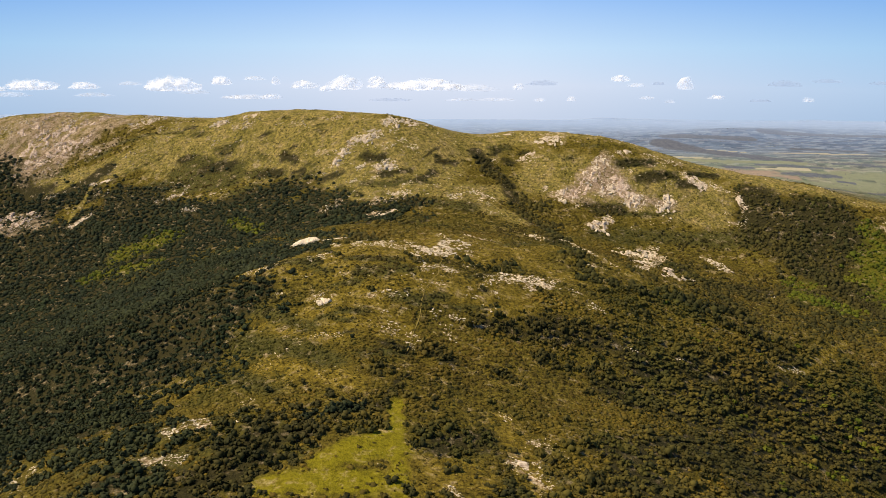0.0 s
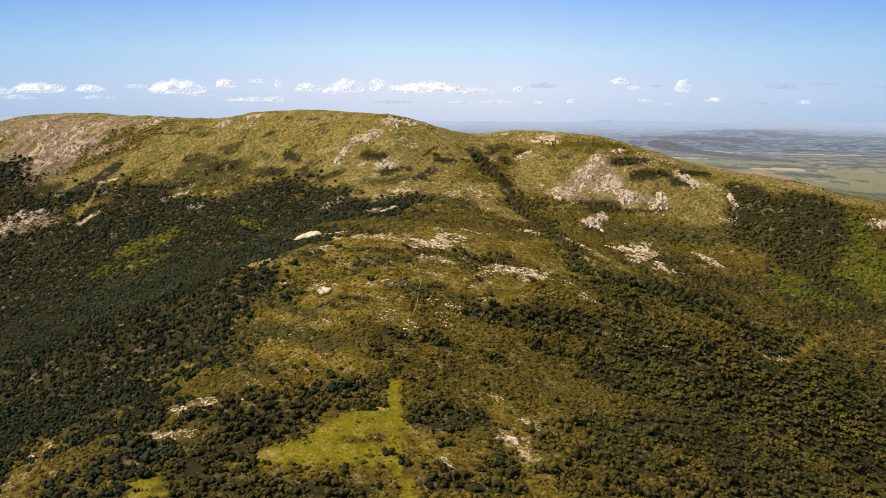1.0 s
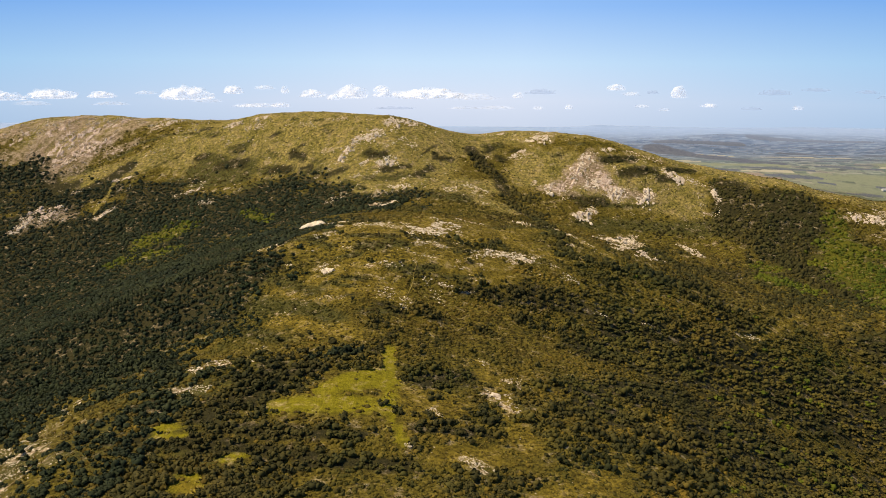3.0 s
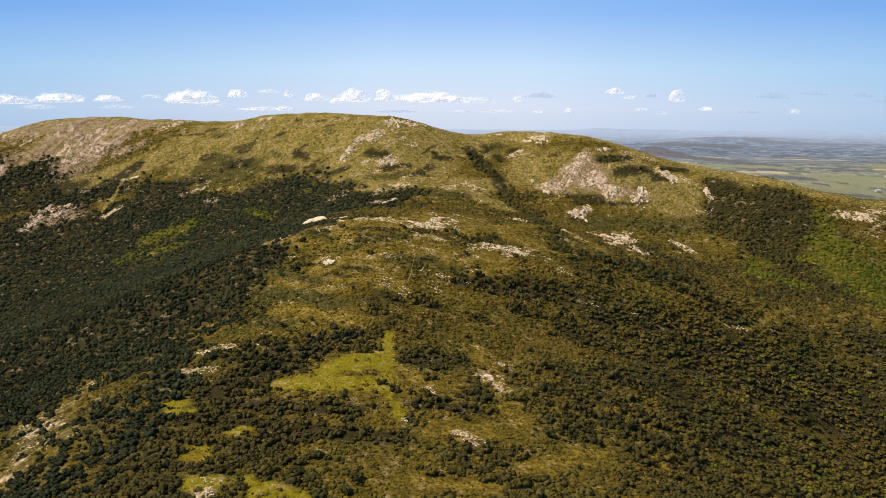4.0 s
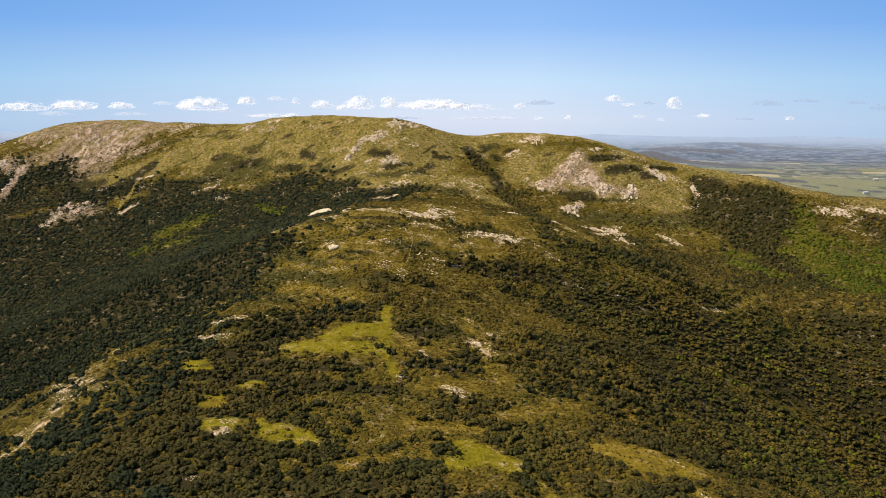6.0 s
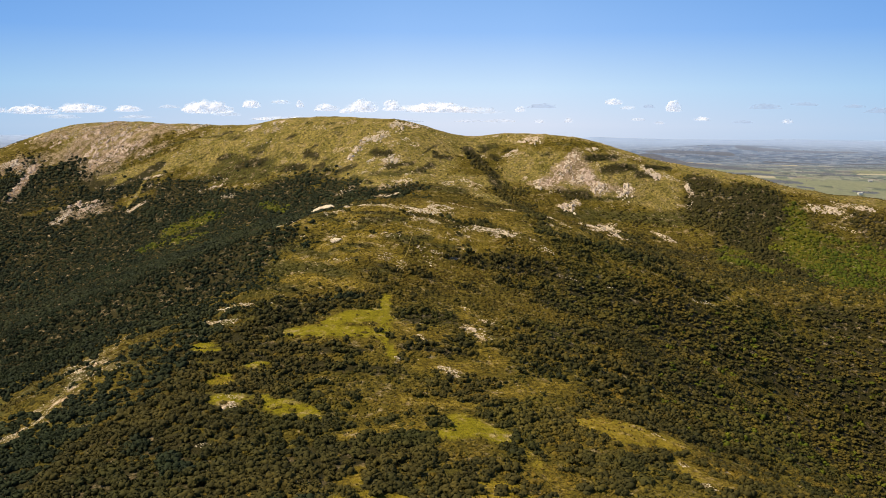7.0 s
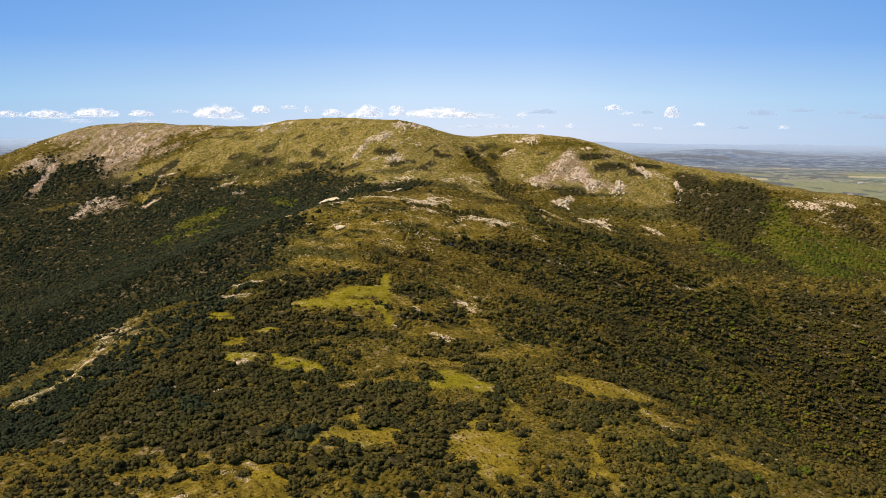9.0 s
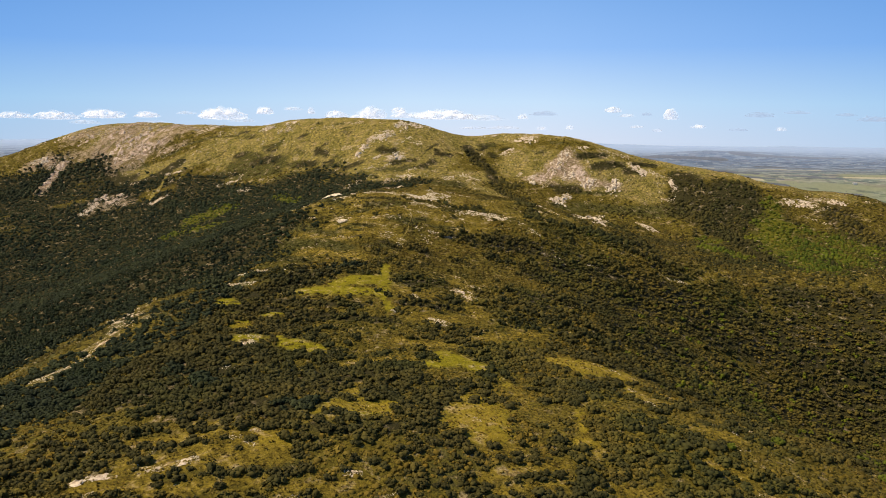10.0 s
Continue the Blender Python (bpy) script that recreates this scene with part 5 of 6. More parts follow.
# ---- rocks ----
def boulder_shape(seed, detail=2):
    rng = np.random.default_rng(seed)
    bm = bmesh.new()
    bmesh.ops.create_icosphere(bm, subdivisions=detail, radius=1.0)
    for v in bm.verts:
        n = noise.noise(v.co * 1.3 + Vector((seed * 5.1, 0, 0)))
        v.co *= 1 + 0.35 * n
    for k in range(7):
        d = Vector(rng.normal(size=3)).normalized()
        cut = rng.uniform(0.30, 0.72)
        for v in bm.verts:
            over = v.co.dot(d) - cut
            if over > 0:
                v.co -= d * over * 0.92
    bmesh.ops.triangulate(bm, faces=bm.faces)
    verts = np.array([v.co[:] for v in bm.verts]) * rng.uniform(0.7, 1.3, 3) + 0.0
    verts[:, 2] += verts[:, 0] * rng.uniform(-0.45, 0.45)
    faces = np.array([[v.index for v in f.verts] for f in bm.faces])
    bm.free()
    return verts, faces


STONES = [boulder_shape(k) for k in range(8)]
CHIPS = [boulder_shape(k + 20, 1) for k in range(8)]
bx, by, br, crag, heaps = [], [], [], [], 0
for kind in ("rock", "cliff"):
    for x1, y1, x2, y2, w, much in COVER[kind]:
        long = math.hypot(x2 - x1, y2 - y1) + 1e-6
        ux, uy = (x2 - x1) / long, (y2 - y1) / long
        knoll = 230 < y1 < 380 and -75 < x1 < 45
        usual = (0.00080 if knoll else 0.00066) * (0.5 * (y1 + y2) + 110)
        area = (long + 1.4 * w) * 1.7 * w
        for k in range(int(5 + (0.30 if knoll else 0.22 if kind == "rock" else 0.16) * much * area / usual ** 2)):
            a, b = RNG.uniform(-0.7 * w, long + 0.7 * w), RNG.uniform(-1, 1) * w
            px, py = x1 + ux * a - uy * b, y1 + uy * a + ux * b
            if kind == "cliff" and banded(px, py, 4.5, 36) < 0.50 or kind == "rock" and RNG.random() > 0.25 + 0.75 * (rough(px, py, 4.5 + 0.01 * y1, 91) > (0.42 if much > 0.75 else 0.50)):
                continue
            bx.append(px)
            by.append(py)
            br.append(usual * (0.5 + (1.3 + 0.5 * (much > 0.8)) * RNG.random() ** 3))
            crag.append(kind == "cliff" and RNG.random() < 0.6)
# piles of larger boulders: tors, the heap on the knoll, blocks of the eastern crag
for px, py, wide, n in ((-42.5, 288.0, 1.6, 9), (-29.5, 528.5, 5.5, 12), (-33.0, 494.2, 3.5, 9), (-43.5, 514.4, 3.5, 8), (-57.2, 509.0, 2.5, 6), (-64.2, 505.0, 2.5, 5), (69.1, 519.1, 3.0, 7), (94.9, 499.8, 3.0, 8), (87.6, 490.1, 3.0, 8), (69.4, 475.3, 1.5, 4),
                        (96.7, 482.7, 3.0, 8), (109.6, 473.5, 3.0, 8), (127.3, 470.5, 4.0, 9), (86.3, 450.5, 3.0, 8), (102.0, 420.5, 4.0, 9)):
    for k in range(n):
        bx.append(px + RNG.normal() * wide * 0.7)
        by.append(py + RNG.normal() * wide * 0.5)
        br.append(RNG.uniform(0.5, 1.3) * (1.6 if wide < 2 else 1.0))
        heaps += 1
        crag.append(False)
steep = np.ones(len(br))
steep[-heaps:] = 1.7
lx, ly = sown(2.4, 30, 620)
loose = RNG.random(lx.size) < cover("open", lx, ly, 0.6) * np.clip((rough(lx, ly, 18, 93) - 0.47) * 1.6 + 1.7 * (ly > 430) * np.clip(banded(lx, ly, 7, 37) - 0.48, 0, 1), 0, 0.6)
bx, by, br = np.append(bx, lx[loose]), np.append(by, ly[loose]), np.append(br, 0.0007 * (ly[loose] + 110) * RNG.uniform(0.4, 1.2, loose.sum()))
crag = np.append(crag, np.zeros(loose.sum(), bool)).astype(bool)
steep = np.append(steep, np.ones(loose.sum()))
flat = br * RNG.uniform(0.28, 0.62, br.size) * np.where(by > 390, 1.5, 1.1) * steep
bz = surface(bx, by) + flat * 0.12
way = np.radians(strike(bx, by)) + RNG.normal(size=br.size) * 0.3
slim = RNG.uniform(0.62, 1.0, br.size)
big = np.argsort(-br / (80 + by))[:290]
small = np.ones(br.size, bool)
small[big] = False
for name, pick, mat, label in (("scattered_stones", small & ~crag, STONE, "pale weathered granite stones scattered over the outcrops"), ("crag_stones", small & crag, CRAG, "pinkish-brown broken rock ledges of the bare crags")):
    v, f, t = scatter(CHIPS, bx[pick], by[pick], bz[pick], br[pick], flat[pick], RNG.random(pick.sum()), way[pick], slim[pick])
    tagged(new(name, mesh_of(name, v, f, [mat], False)), label, "stones", kind="stuff")
stone_meshes = [[mesh_of("boulder", sv, sf, [mat]) for sv, sf in STONES] for mat in (STONE, CRAG)]
for n, i in enumerate(big):
    ob = new("boulder", stone_meshes[int(crag[i])][n % 8])
    ob.matrix_basis = pose(bx[i], by[i], bz[i], 0, 0, math.degrees(way[i])) @ Matrix.Diagonal((br[i] / slim[i], br[i] * slim[i], flat[i], 1))
    tagged(ob, "pinkish-brown angular block on the bare crag" if crag[i] else "pale weathered granite boulder half sunk in the hillside", "rock", "boulders of the outcrops")

# trees and hedges of the plain
HEDGES = [crown_shape(6, 0.4, 0.8, 1) for _ in range(4)]
hx, hy = [], []
for k in range(260):
    cx, cy = RNG.uniform(60, 620), 640 + 300 * RNG.random() ** 1.2
    a, n = RNG.normal() * 0.16, RNG.integers(2, 16)
    d = np.cumsum(RNG.uniform(0.8, 4.0, n))
    hx.append(cx + d * math.cos(a))
    hy.append(cy + d * math.sin(a) + RNG.normal(size=n) * 1.2)
for x1, y1, x2, y2, w in COVER["grove"]:
    n = int((8 + math.hypot(x2 - x1, y2 - y1) * w * 0.16) * (1 - ramp01(780, 850, y1)))
    k, side = RNG.random(n), RNG.uniform(-0.8, 0.8, n) * w
    hx.append(x1 + (x2 - x1) * k + RNG.normal(size=n))
    hy.append(y1 + (y2 - y1) * k + side)
hx, hy = np.concatenate(hx), np.concatenate(hy)
stay = hy > crest_y(hx) + 60
hx, hy = hx[stay], hy[stay]
hr = RNG.uniform(0.35, 0.85, hx.size)
v, f, t = scatter(HEDGES, hx, hy, surface(hx, hy) - 0.2, hr, hr * 0.8, RNG.random(hx.size))
tagged(new("hedgerows", mesh_of("hedgerows", v, f, [FAR], False, tint=t)), "dark hedgerows and tree belts between the fields of the plain, blue-grey with painted haze", "trees", kind="stuff")


def ridge_mesh(path, wide, high, profile, mat, n, m, jag):
    """A hump of bare rock along a line on the ground, with broken ledges."""
    path = np.array(path, float)
    k = np.linspace(0, len(path) - 1, n)
    x, y = np.interp(k, range(len(path)), path[:, 0]), np.interp(k, range(len(path)), path[:, 1])
    v = np.linspace(-1, 1, m)
    tx, ty = np.gradient(x), np.gradient(y)
    size = np.hypot(tx, ty)
    X = x[:, None] - (ty / size)[:, None] * v * wide * profile[:, None]
    Y = y[:, None] + (tx / size)[:, None] * v * wide * profile[:, None]
    X, Y = X + (grain(X, Y, 1.1, 54) - 0.5) * jag, Y + (grain(X, Y, 1.1, 55) - 0.5) * jag
    rise = high * profile[:, None] * np.sqrt(np.clip(1 - np.abs(v) ** 2.6, 0, 1)) * (0.6 + 0.8 * rough(X, Y, 1.6, 53) if jag else 0.62 + 0.75 * rough(X, Y, 2.6, 53))
    if jag:
        blocks = 0.6 * grain(X, Y, 1.9, 56) + 0.4 * grain(X, Y, 0.95, 58)
        rise = rise * np.clip(blocks * 2.6 - 1.28, -0.5, 0.40)
    Z = surface(X.ravel(), Y.ravel()).reshape(X.shape) - 0.12 + rise
    ii = (np.arange(n - 1)[:, None] * m + np.arange(m - 1)[None]).ravel()
    return mesh_of("rock_outcrop", np.stack([X, Y, Z], 2).reshape(-1, 3), np.stack([ii, ii + m, ii + m + 1, ii + 1], 1), [mat], False)


def whaleback(path, wide, high):
    """A long bare hump, rising from a low tip and tapering off to a thin ledge."""
    s = np.linspace(0, 1, 72)
    profile = np.sin(0.5 * math.pi * np.clip(s / 0.34, 0.03, 1)) ** 0.8 * (1 - 0.88 * ramp01(0.48, 0.62, s)) * (0.92 + 0.16 * grain(s * 160, s * 0, 9, 51)) * np.clip((1 - s) / 0.05, 0, 1) ** 0.5
    return tagged(new("rock_outcrop", ridge_mesh(path, wide, high, profile, STONE, 72, 13, 0.0)), "long bare whaleback slab of pale granite on the knoll's edge", "rock", "bare rock ribs")


def rock_rib(path, wide, high, mat):
    """A broken rib of rock that stands out of the slope."""
    n = max(14, int(2.4 * sum(math.dist(a, b) for a, b in zip(path, path[1:]))))
    s = np.linspace(0, 1, n)
    profile = np.clip(np.minimum(s, 1 - s) / 0.12, 0.02, 1) ** 0.5 * (0.55 + 0.75 * grain(s * n * 0.5, s * 0 + path[0][0], 2.6, 57))
    label = "broken rib of pale granite standing out of the slope" if mat is RIB else "pinkish-brown rib of broken rock on the bare crag"
    return tagged(new("rock_outcrop", ridge_mesh(path, wide * 1.7, high, profile, mat, n, 13, 0.6)), label, "rock", "bare rock ribs")


whaleback([(-68.5, 366.0), (-61.0, 367.6), (-52.0, 366.0), (-40.0, 362.6)], 3.2, 2.3)
rock_rib([(96.5, 503.7), (89.8, 498.8), (84.3, 492.7)], 2.2, 2.2, RIB)
rock_rib([(93.5, 496.9), (81.9, 489.3), (71.3, 478.3)], 2.5, 2, CRAG)
rock_rib([(98.1, 496.4), (101.3, 486.9), (104.3, 477.7)], 2.2, 2, CRAG)
rock_rib([(91.5, 483.1), (99.8, 486.1)], 2, 2.5, RIB)
rock_rib([(104.5, 475.0), (115.9, 477.0)], 2.5, 3, RIB)
rock_rib([(119.8, 472.3), (133.1, 474.3)], 2.8, 3, RIB)
rock_rib([(65.8, 478.8), (71.0, 486.1)], 1.5, 2.5, RIB)
rock_rib([(74.2, 475.4), (80.5, 479.0)], 1.5, 1.5, RIB)
rock_rib([(80.8, 451.2), (94.9, 463.7)], 2.5, 3, RIB)
rock_rib([(90.8, 416.8), (110.8, 437.0)], 2, 2.5, RIB)
rock_rib([(98.0, 358.6), (113.2, 402.5)], 1.8, 3, RIB)
rock_rib([(104.1, 358.3), (120.9, 388.5)], 1.2, 1.2, RIB)
rock_rib([(146.1, 428.4), (148.1, 419.8)], 1.4, 1.4, RIB)
rock_rib([(142.6, 437.7), (141.6, 427.4)], 1, 1, RIB)
rock_rib([(142.7, 490.0), (147.6, 485.6), (152.4, 480.8)], 2, 1.2, RIB)
rock_rib([(168.4, 474.5), (172.3, 466.8)], 1.8, 1.5, RIB)
rock_rib([(106.0, 505.9), (112.5, 504.5)], 1.2, 1, RIB)
rock_rib([(102.3, 489.3), (109.7, 478.5)], 2, 1.6, CRAG)
rock_rib([(88.0, 490.6), (78.3, 481.9)], 2, 1.6, CRAG)
rock_rib([(-55.7, 515.2), (-44.2, 514.9)], 2.2, 2.5, RIB)
rock_rib([(-44.4, 517.7), (-39.3, 518.9)], 1.5, 2, RIB)
rock_rib([(-39.3, 493.6), (-28.7, 493.9)], 1.6, 2, RIB)
rock_rib([(-50.2, 496.0), (-46.2, 496.3)], 1.4, 1.4, RIB)
rock_rib([(-29.9, 473.8), (-18.6, 472.7)], 1.2, 1, RIB)
rock_rib([(-38.7, 444.0), (-25.5, 453.2)], 1, 1, RIB)
rock_rib([(-151.9, 567.3), (-142.8, 566.0)], 2, 2, RIB)
rock_rib([(-133.0, 565.0), (-123.6, 565.5)], 1.6, 1.5, RIB)
rock_rib([(-213.0, 587.5), (-205.4, 591.1), (-197.2, 594.0)], 2, 1.8, RIB)
rock_rib([(-62.9, 511.3), (-58.4, 507.3)], 1.4, 1.6, RIB)
rock_rib([(-65.5, 506.8), (-61.7, 502.6)], 1.4, 1.8, RIB)
rock_rib([(-296.4, 586.7), (-283.0, 594.7)], 2.5, 1.8, CRAG)
rock_rib([(-280.4, 563.8), (-275.1, 579.5), (-269.5, 590.2)], 2.5, 2, CRAG)
rock_rib([(-271.6, 561.0), (-262.9, 573.3), (-256.6, 582.3)], 2.2, 1.8, CRAG)
rock_rib([(-272.1, 581.6), (-259.8, 596.1)], 2.2, 1.5, CRAG)
rock_rib([(-260.0, 586.2), (-249.4, 600.3)], 2, 1.6, CRAG)
rock_rib([(-246.4, 592.2), (-237.7, 606.9)], 2, 1.6, CRAG)
rock_rib([(-260.3, 566.2), (-246.1, 580.6)], 2, 1.2, CRAG)
rock_rib([(-245.0, 566.6), (-227.4, 571.6)], 1.5, 1, CRAG)
rock_rib([(-227.3, 500.9), (-216.8, 509.9)], 1.4, 1.2, RIB)
rock_rib([(-168.7, 517.4), (-160.7, 519.4)], 1.5, 1, RIB)
rock_rib([(-228.0, 540.2), (-215.4, 541.5)], 1, 0.8, RIB)
rock_rib([(-35.5, 524.3), (-31.3, 524.4), (-26.4, 524.2)], 2.4, 3, RIB)
rock_rib([(-25.7, 524.3), (-12.5, 527.8)], 1.6, 1.2, RIB)
rock_rib([(56.9, 525.3), (72.2, 521.6)], 1.6, 1.2, RIB)
rock_rib([(38.2, 535.4), (43.6, 535.9)], 1.2, 0.8, RIB)
rock_rib([(45.4, 511.0), (57.2, 516.5)], 1.2, 1, RIB)
rock_rib([(-277.3, 491.0), (-274.2, 500.0), (-270.5, 506.4)], 2.5, 3, RIB)
rock_rib([(-275.0, 505.9), (-270.5, 516.7), (-255.7, 517.7)], 2.5, 2.5, CRAG)
rock_rib([(-265.6, 507.2), (-254.5, 510.5)], 2.5, 2.5, CRAG)
rock_rib([(-4.2, 164.6), (-2.7, 165.7)], 1, 1.3, RIB)
rock_rib([(18.3, 201.9), (24.8, 200.7)], 1.2, 0.8, RIB)
rock_rib([(-272.3, 559.7), (-264.3, 576.4), (-258.0, 592.4)], 2, 1.8, CRAG)
rock_rib([(-286.4, 567.9), (-281.0, 582.2), (-275.1, 592.5)], 2, 1.6, CRAG)
rock_rib([(-349.2, 557.9), (-345.2, 564.2), (-336.1, 562.3)], 2.5, 2.5, RIB)
rock_rib([(-326.5, 530.3), (-325.9, 548.3), (-323.6, 561.6)], 2.2, 2, CRAG)
rock_rib([(-264.1, 563.0), (-252.1, 582.7)], 1.8, 1.2, CRAG)
rock_rib([(-255.7, 565.9), (-240.3, 583.6)], 1.6, 1, CRAG)
rock_rib([(-321.6, 580.8), (-308.0, 594.7)], 1.8, 1.2, CRAG)
rock_rib([(-345.0, 589.0), (-335.8, 601.2)], 1.8, 1.4, RIB)
rock_rib([(-370.1, 589.2), (-353.6, 596.4)], 1.8, 1.2, RIB)
rock_rib([(242.7, 449.9), (262.2, 447.6)], 2.5, 2, RIB)
rock_rib([(267.0, 455.7), (285.8, 448.6)], 2, 1.5, RIB)
rock_rib([(-63.3, 30.1), (-55.2, 34.1)], 1, 0.8, RIB)
rock_rib([(-48.2, 35.1), (-38.4, 39.2)], 1, 0.7, RIB)
rock_rib([(-3.1, 37.7), (0.6, 37.5)], 0.7, 0.9, RIB)
rock_rib([(-50.4, 124.9), (-48.3, 127.1)], 0.9, 0.9, RIB)

# ---- the trodden path on the far hill, and two farmsteads on the plain ----
def footpath(points, wide):
    """A narrow ribbon of worn earth that follows the ground."""
    points = np.array(points, float)
    k = np.linspace(0, len(points) - 1, 60)
    x, y = np.interp(k, range(len(points)), points[:, 0]), np.interp(k, range(len(points)), points[:, 1])
    x = x + (grain(x, y, 4, 17) - 0.5) * 1.2
    tx, ty = np.gradient(x), np.gradient(y)
    size = np.hypot(tx, ty)
    half = wide / 2 * (0.7 + 0.6 * grain(x, y, 3, 18))
    rows = [np.stack([x - ty / size * half * v, y + tx / size * half * v], 1) for v in (-1, 0, 1)]
    P = np.stack(rows, 1).reshape(-1, 2)
    Z = surface(P[:, 0], P[:, 1]) + 0.22
    ii = (np.arange(59)[:, None] * 3 + np.arange(2)[None]).ravel()
    me = mesh_of("footpath", np.column_stack([P, Z]), np.stack([ii, ii + 1, ii + 4, ii + 3], 1), [EARTH], True)
    return tagged(new("footpath", me), "narrow trodden path of pale earth on the grassy hill", "path", kind="structure")


EARTH, en, el, eb = material("worn_earth", 0.95, 0.05)
el.new(ramp_node(en, el, noise_node(en, el, en.new("ShaderNodeNewGeometry").outputs["Position"], 0.8, 5, 0.7), [(0.35, (0.19, 0.148, 0.034)), (0.6, (0.30, 0.235, 0.08))]), eb.inputs["Base Color"])
LIMEWASH, ln, ll, lb = material("limewash", 0.9, 0.1)
ll.new(ramp_node(ln, ll, noise_node(ln, ll, ln.new("ShaderNodeNewGeometry").outputs["Position"], 1.2), [(0.3, (0.66, 0.66, 0.65)), (0.7, (0.80, 0.80, 0.79))]), lb.inputs["Base Color"])
SHEET, tn, tl, tb = material("roof_sheet", 0.6, 0.3)
tl.new(ramp_node(tn, tl, noise_node(tn, tl, tn.new("ShaderNodeNewGeometry").outputs["Position"], 2.0), [(0.3, (0.42, 0.43, 0.46)), (0.7, (0.60, 0.60, 0.62))]), tb.inputs["Base Color"])
footpath([(-22.6, 507.8), (-21.7, 503.7), (-20.6, 500.0), (-15.0, 494.4), (-10.2, 489.4)], 0.5)
footpath([(1.1, 340.0), (-0.6, 319.5), (-1.0, 309.3), (-4.1, 301.1), (-5.8, 296.5), (-6.9, 291.5), (-7.2, 286.6), (-8.2, 280.3), (-10.5, 271.0), (-11.9, 260.0)], 0.3)
footpath([(-18.9, 499.0), (-12.9, 503.6), (-8.6, 509.1), (-2.9, 517.7)], 0.5)


def farmhouse(x, y, long, wide, high, turn):
    """A low white farmhouse: four walls and a pitched roof with eaves."""
    z = float(surface(np.array([x]), np.array([y]))[0])
    base = new("farmhouse")
    base.matrix_basis = pose(x, y, z - 0.1, 0, 0, turn)
    bm = bmesh.new()
    bmesh.ops.create_cube(bm, size=1.0, matrix=pose(0, 0, high / 2) @ Matrix.Diagonal((long, wide, high, 1)))
    body = bpy.data.meshes.new("wall")
    bm.to_mesh(body)
    bm.free()
    body.materials.append(LIMEWASH)
    part("wall", body, base)
    bm = bmesh.new()
    a, b, eave = long / 2 + 0.2, wide / 2 + 0.25, high - 0.05
    ends = [[bm.verts.new((sx * a, yy, zz)) for yy, zz in ((-b, eave), (0, high + wide * 0.28), (b, eave), (b, eave + 0.12), (0, high + wide * 0.28 + 0.14), (-b, eave + 0.12))] for sx in (-1, 1)]
    for k in range(6):
        bm.faces.new((ends[0][k], ends[0][(k + 1) % 6], ends[1][(k + 1) % 6], ends[1][k]))
    for e in ends:
        bm.faces.new(e)
    bmesh.ops.recalc_face_normals(bm, faces=bm.faces)
    roof = bpy.data.meshes.new("roof")
    bm.to_mesh(roof)
    bm.free()
    roof.materials.append(SHEET)
    part("roof", roof, base, "grey sheet roof with a low pitch")
    return tagged(base, "small white farmhouse with a grey roof among fields", "house", "farmsteads on the plain")


farmhouse(397, 712, 4.4, 2.6, 1.5, 8)
farmhouse(423, 749, 3.8, 2.2, 1.2, -5)

# ---- clouds over the plain ----
def cloud(cx, cz, wide, high, body=1.0, cy=1050):
    """One heaped cloud with a flat base and thin rims; body says how thick it looks."""
    seed = Vector((cx * 0.37, wide * 1.7, body * 9))
    bm = bmesh.new()
    bmesh.ops.create_icosphere(bm, subdivisions=4, radius=1.0)
    sv = np.array([v.co[:] for v in bm.verts])
    sf = np.array([[v.index for v in f.verts] for f in bm.faces])
    bm.free()
    stretch = wide / high
    puff = np.array([abs(noise.noise(Vector((p[0] * stretch * 0.9, p[1], p[2])) + seed)) + 0.5 * abs(noise.noise(Vector((p[0] * stretch * 2.1, p[1] * 2, p[2] * 2.2)) - seed)) for p in sv])
    p = sv * (0.72 + 0.5 * puff[:, None]) * (wide / 2, wide / 3.2, high * 0.72)
    p[:, 2] = np.where(p[:, 2] < 0, p[:, 2] * 0.18, p[:, 2])
    rim = ramp01(0.05, 1.0, np.abs(sv[:, 1])) * min(1.0, body * (0.95 if body > 0.31 else 1.8))
    ob = new("cloud", mesh_of("cloud", p, sf, [CLOUD if body > 0.31 else GREY_CLOUD], True, body=rim))
    ob.location = (cx, cy, cz)
    label = "small white fair-weather cumulus cloud with a flat base" if body > 0.6 else "thin pale wisp of cloud low over the plain" if body > 0.31 else "thin grey smudge of cloud in the haze"
    return tagged(ob, label, "cloud", "row of clouds over the plain")


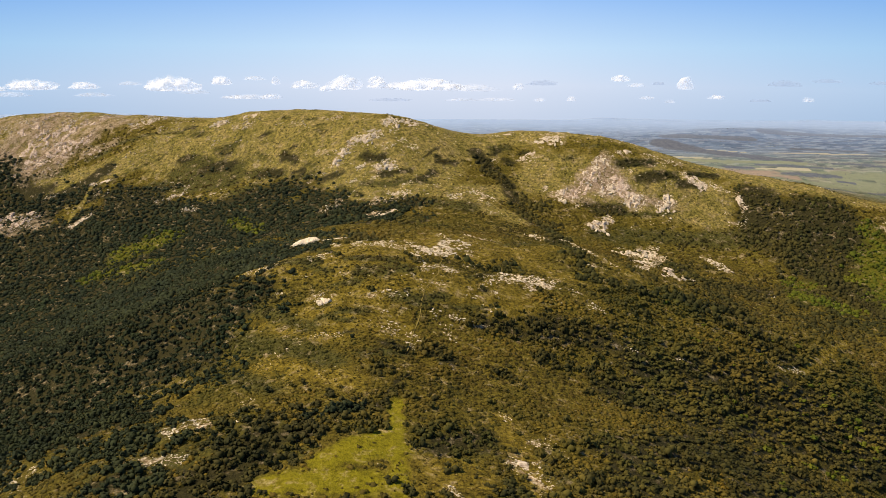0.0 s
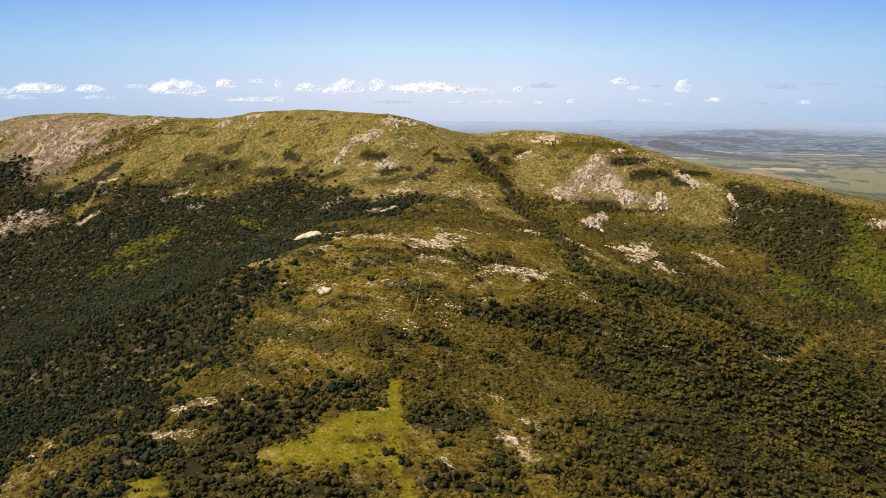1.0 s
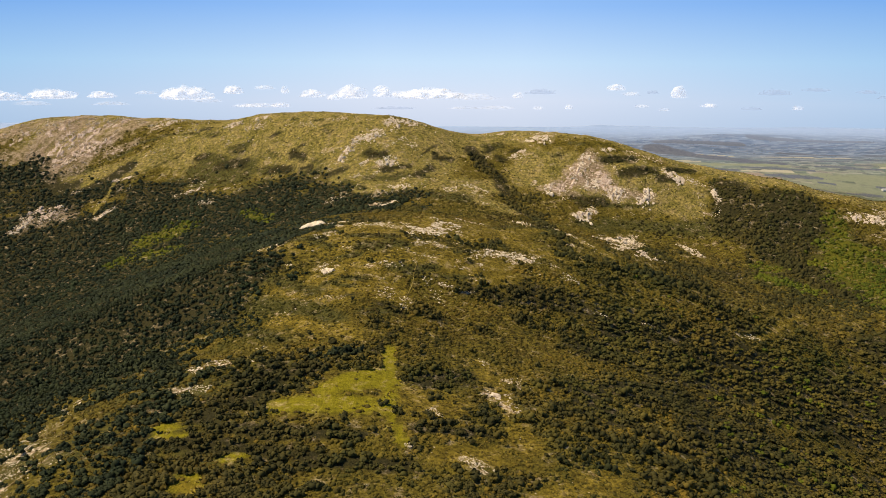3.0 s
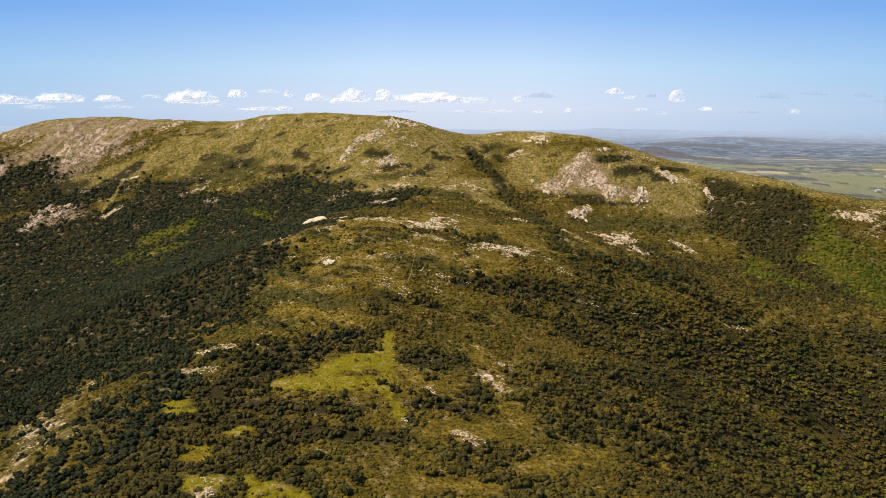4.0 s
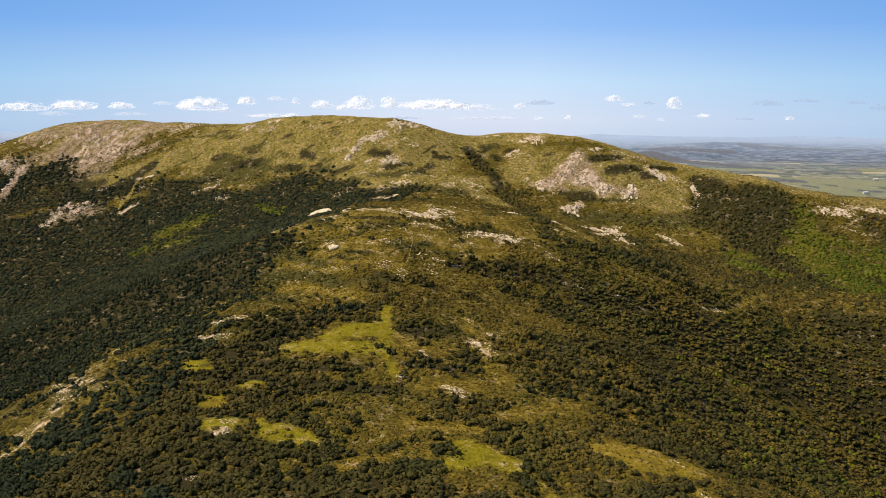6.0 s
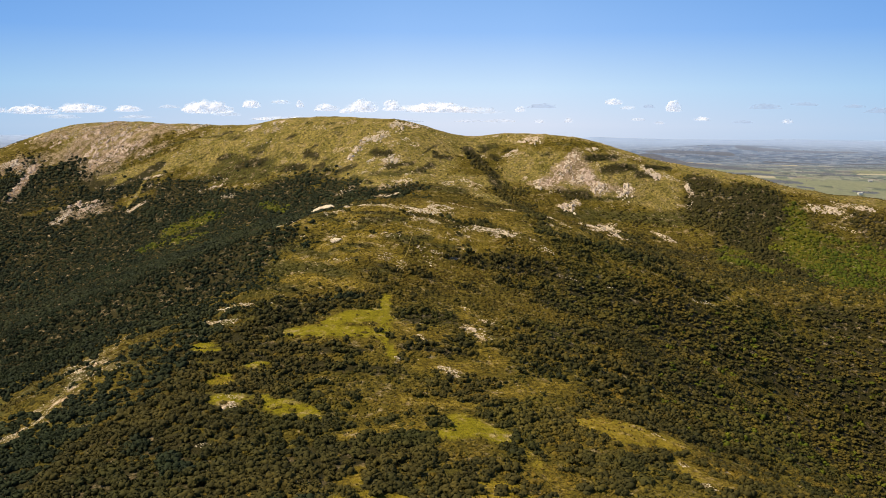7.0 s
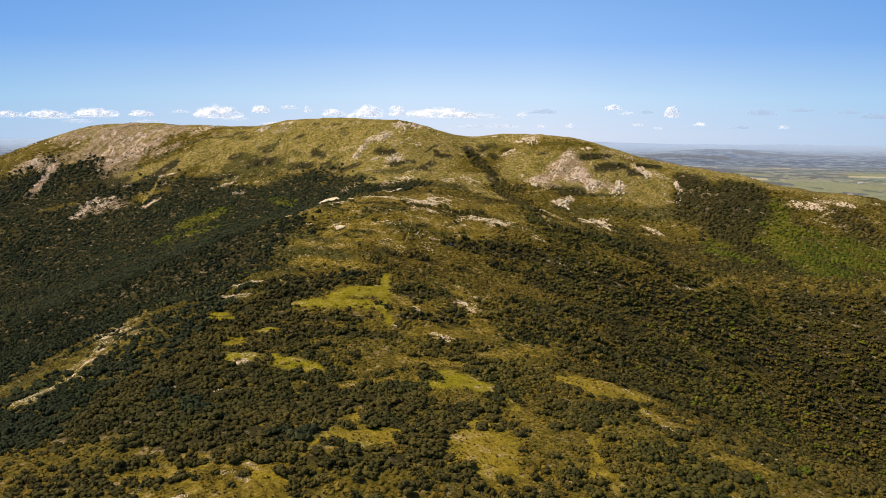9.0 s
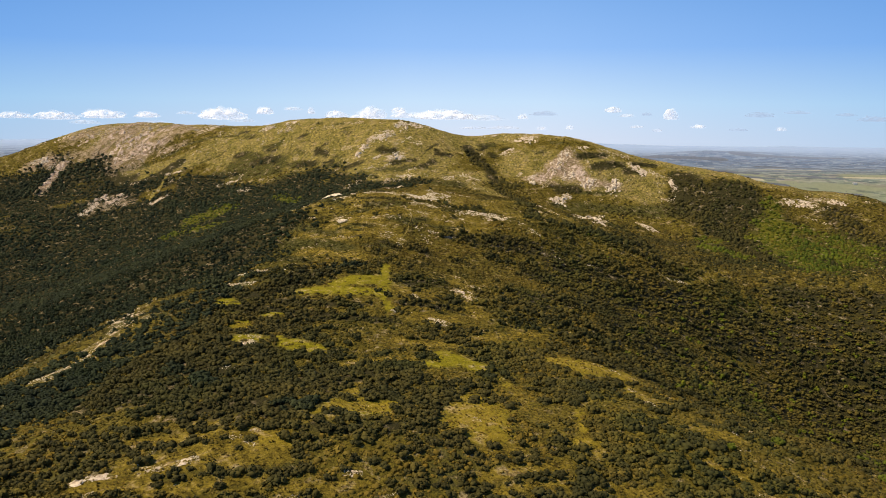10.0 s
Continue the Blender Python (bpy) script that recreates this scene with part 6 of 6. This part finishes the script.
cloud(-506, 84.6, 71, 17.3, 1)
cloud(-441, 85.6, 40, 12.3, 1)
cloud(-430, 76.1, 46, 6.1, 0.4)
cloud(-332, 84.8, 74, 23.7, 1)
cloud(-353, 86.1, 34, 10.4, 0.8)
cloud(-271, 91.9, 31, 14.6, 1)
cloud(-305, 80.2, 44, 7.4, 0.35)
cloud(-239, 74.4, 58, 7.2, 0.45)
cloud(-211, 74.5, 29, 8.7, 0.7)
cloud(-256, 74.3, 36, 5.8, 0.5)
cloud(-205, 92.3, 13, 13.0, 0.9)
cloud(-231, 96.9, 29, 7.2, 0.45)
cloud(-169, 87.7, 37, 12.9, 0.9)
cloud(-143, 84.4, 21, 10.0, 0.9)
cloud(-121, 87.3, 47, 22.8, 1)
cloud(-82, 95.0, 26, 11.3, 0.8)
cloud(-78, 88.2, 33, 12.8, 0.95)
cloud(-20, 87.1, 99, 18.4, 1)
cloud(-44, 86.3, 35, 11.3, 0.9)
cloud(11, 86.6, 49, 11.3, 0.6)
cloud(93, 87.7, 17, 9.9, 0.85)
cloud(39, 85.4, 64, 11.3, 0.35)
cloud(122, 92.6, 43, 8.5, 0.3)
cloud(158, 73.7, 13, 8.6, 0.5)
cloud(119, 72.8, 17, 5.7, 0.4)
cloud(67, 73.2, 50, 5.7, 0.35)
cloud(25, 73.0, 42, 4.2, 0.5)
cloud(217, 97.9, 26, 11.5, 0.85)
cloud(237, 91.2, 25, 7.2, 0.35)
cloud(264, 93.4, 19, 5.8, 0.3)
cloud(298, 89.5, 26, 20.6, 1)
cloud(337, 76.7, 21, 7.4, 0.6)
cloud(280, 71.6, 15, 5.9, 0.35)
cloud(251, 76.2, 22, 5.1, 0.45)
cloud(420, 92.8, 46, 10.7, 0.25)
cloud(472, 97.2, 39, 6.2, 0.25)
cloud(450, 73.9, 18, 7.7, 0.45)
cloud(391, 73.5, 30, 4.5, 0.3)
cloud(538, 94.8, 32, 6.3, 0.25)
cloud(-65, 72.5, 57, 4.2, 0.3)
cloud(-384, 90.0, 30, 6.0, 0.35)
cloud(-531, 75.6, 48, 7.9, 0.35)
cloud(-572, 82.2, 72, 16.1, 0.9)
cloud(-634, 83.2, 50, 13.2, 0.8)
cloud(581, 88.2, 65, 9.7, 0.3)
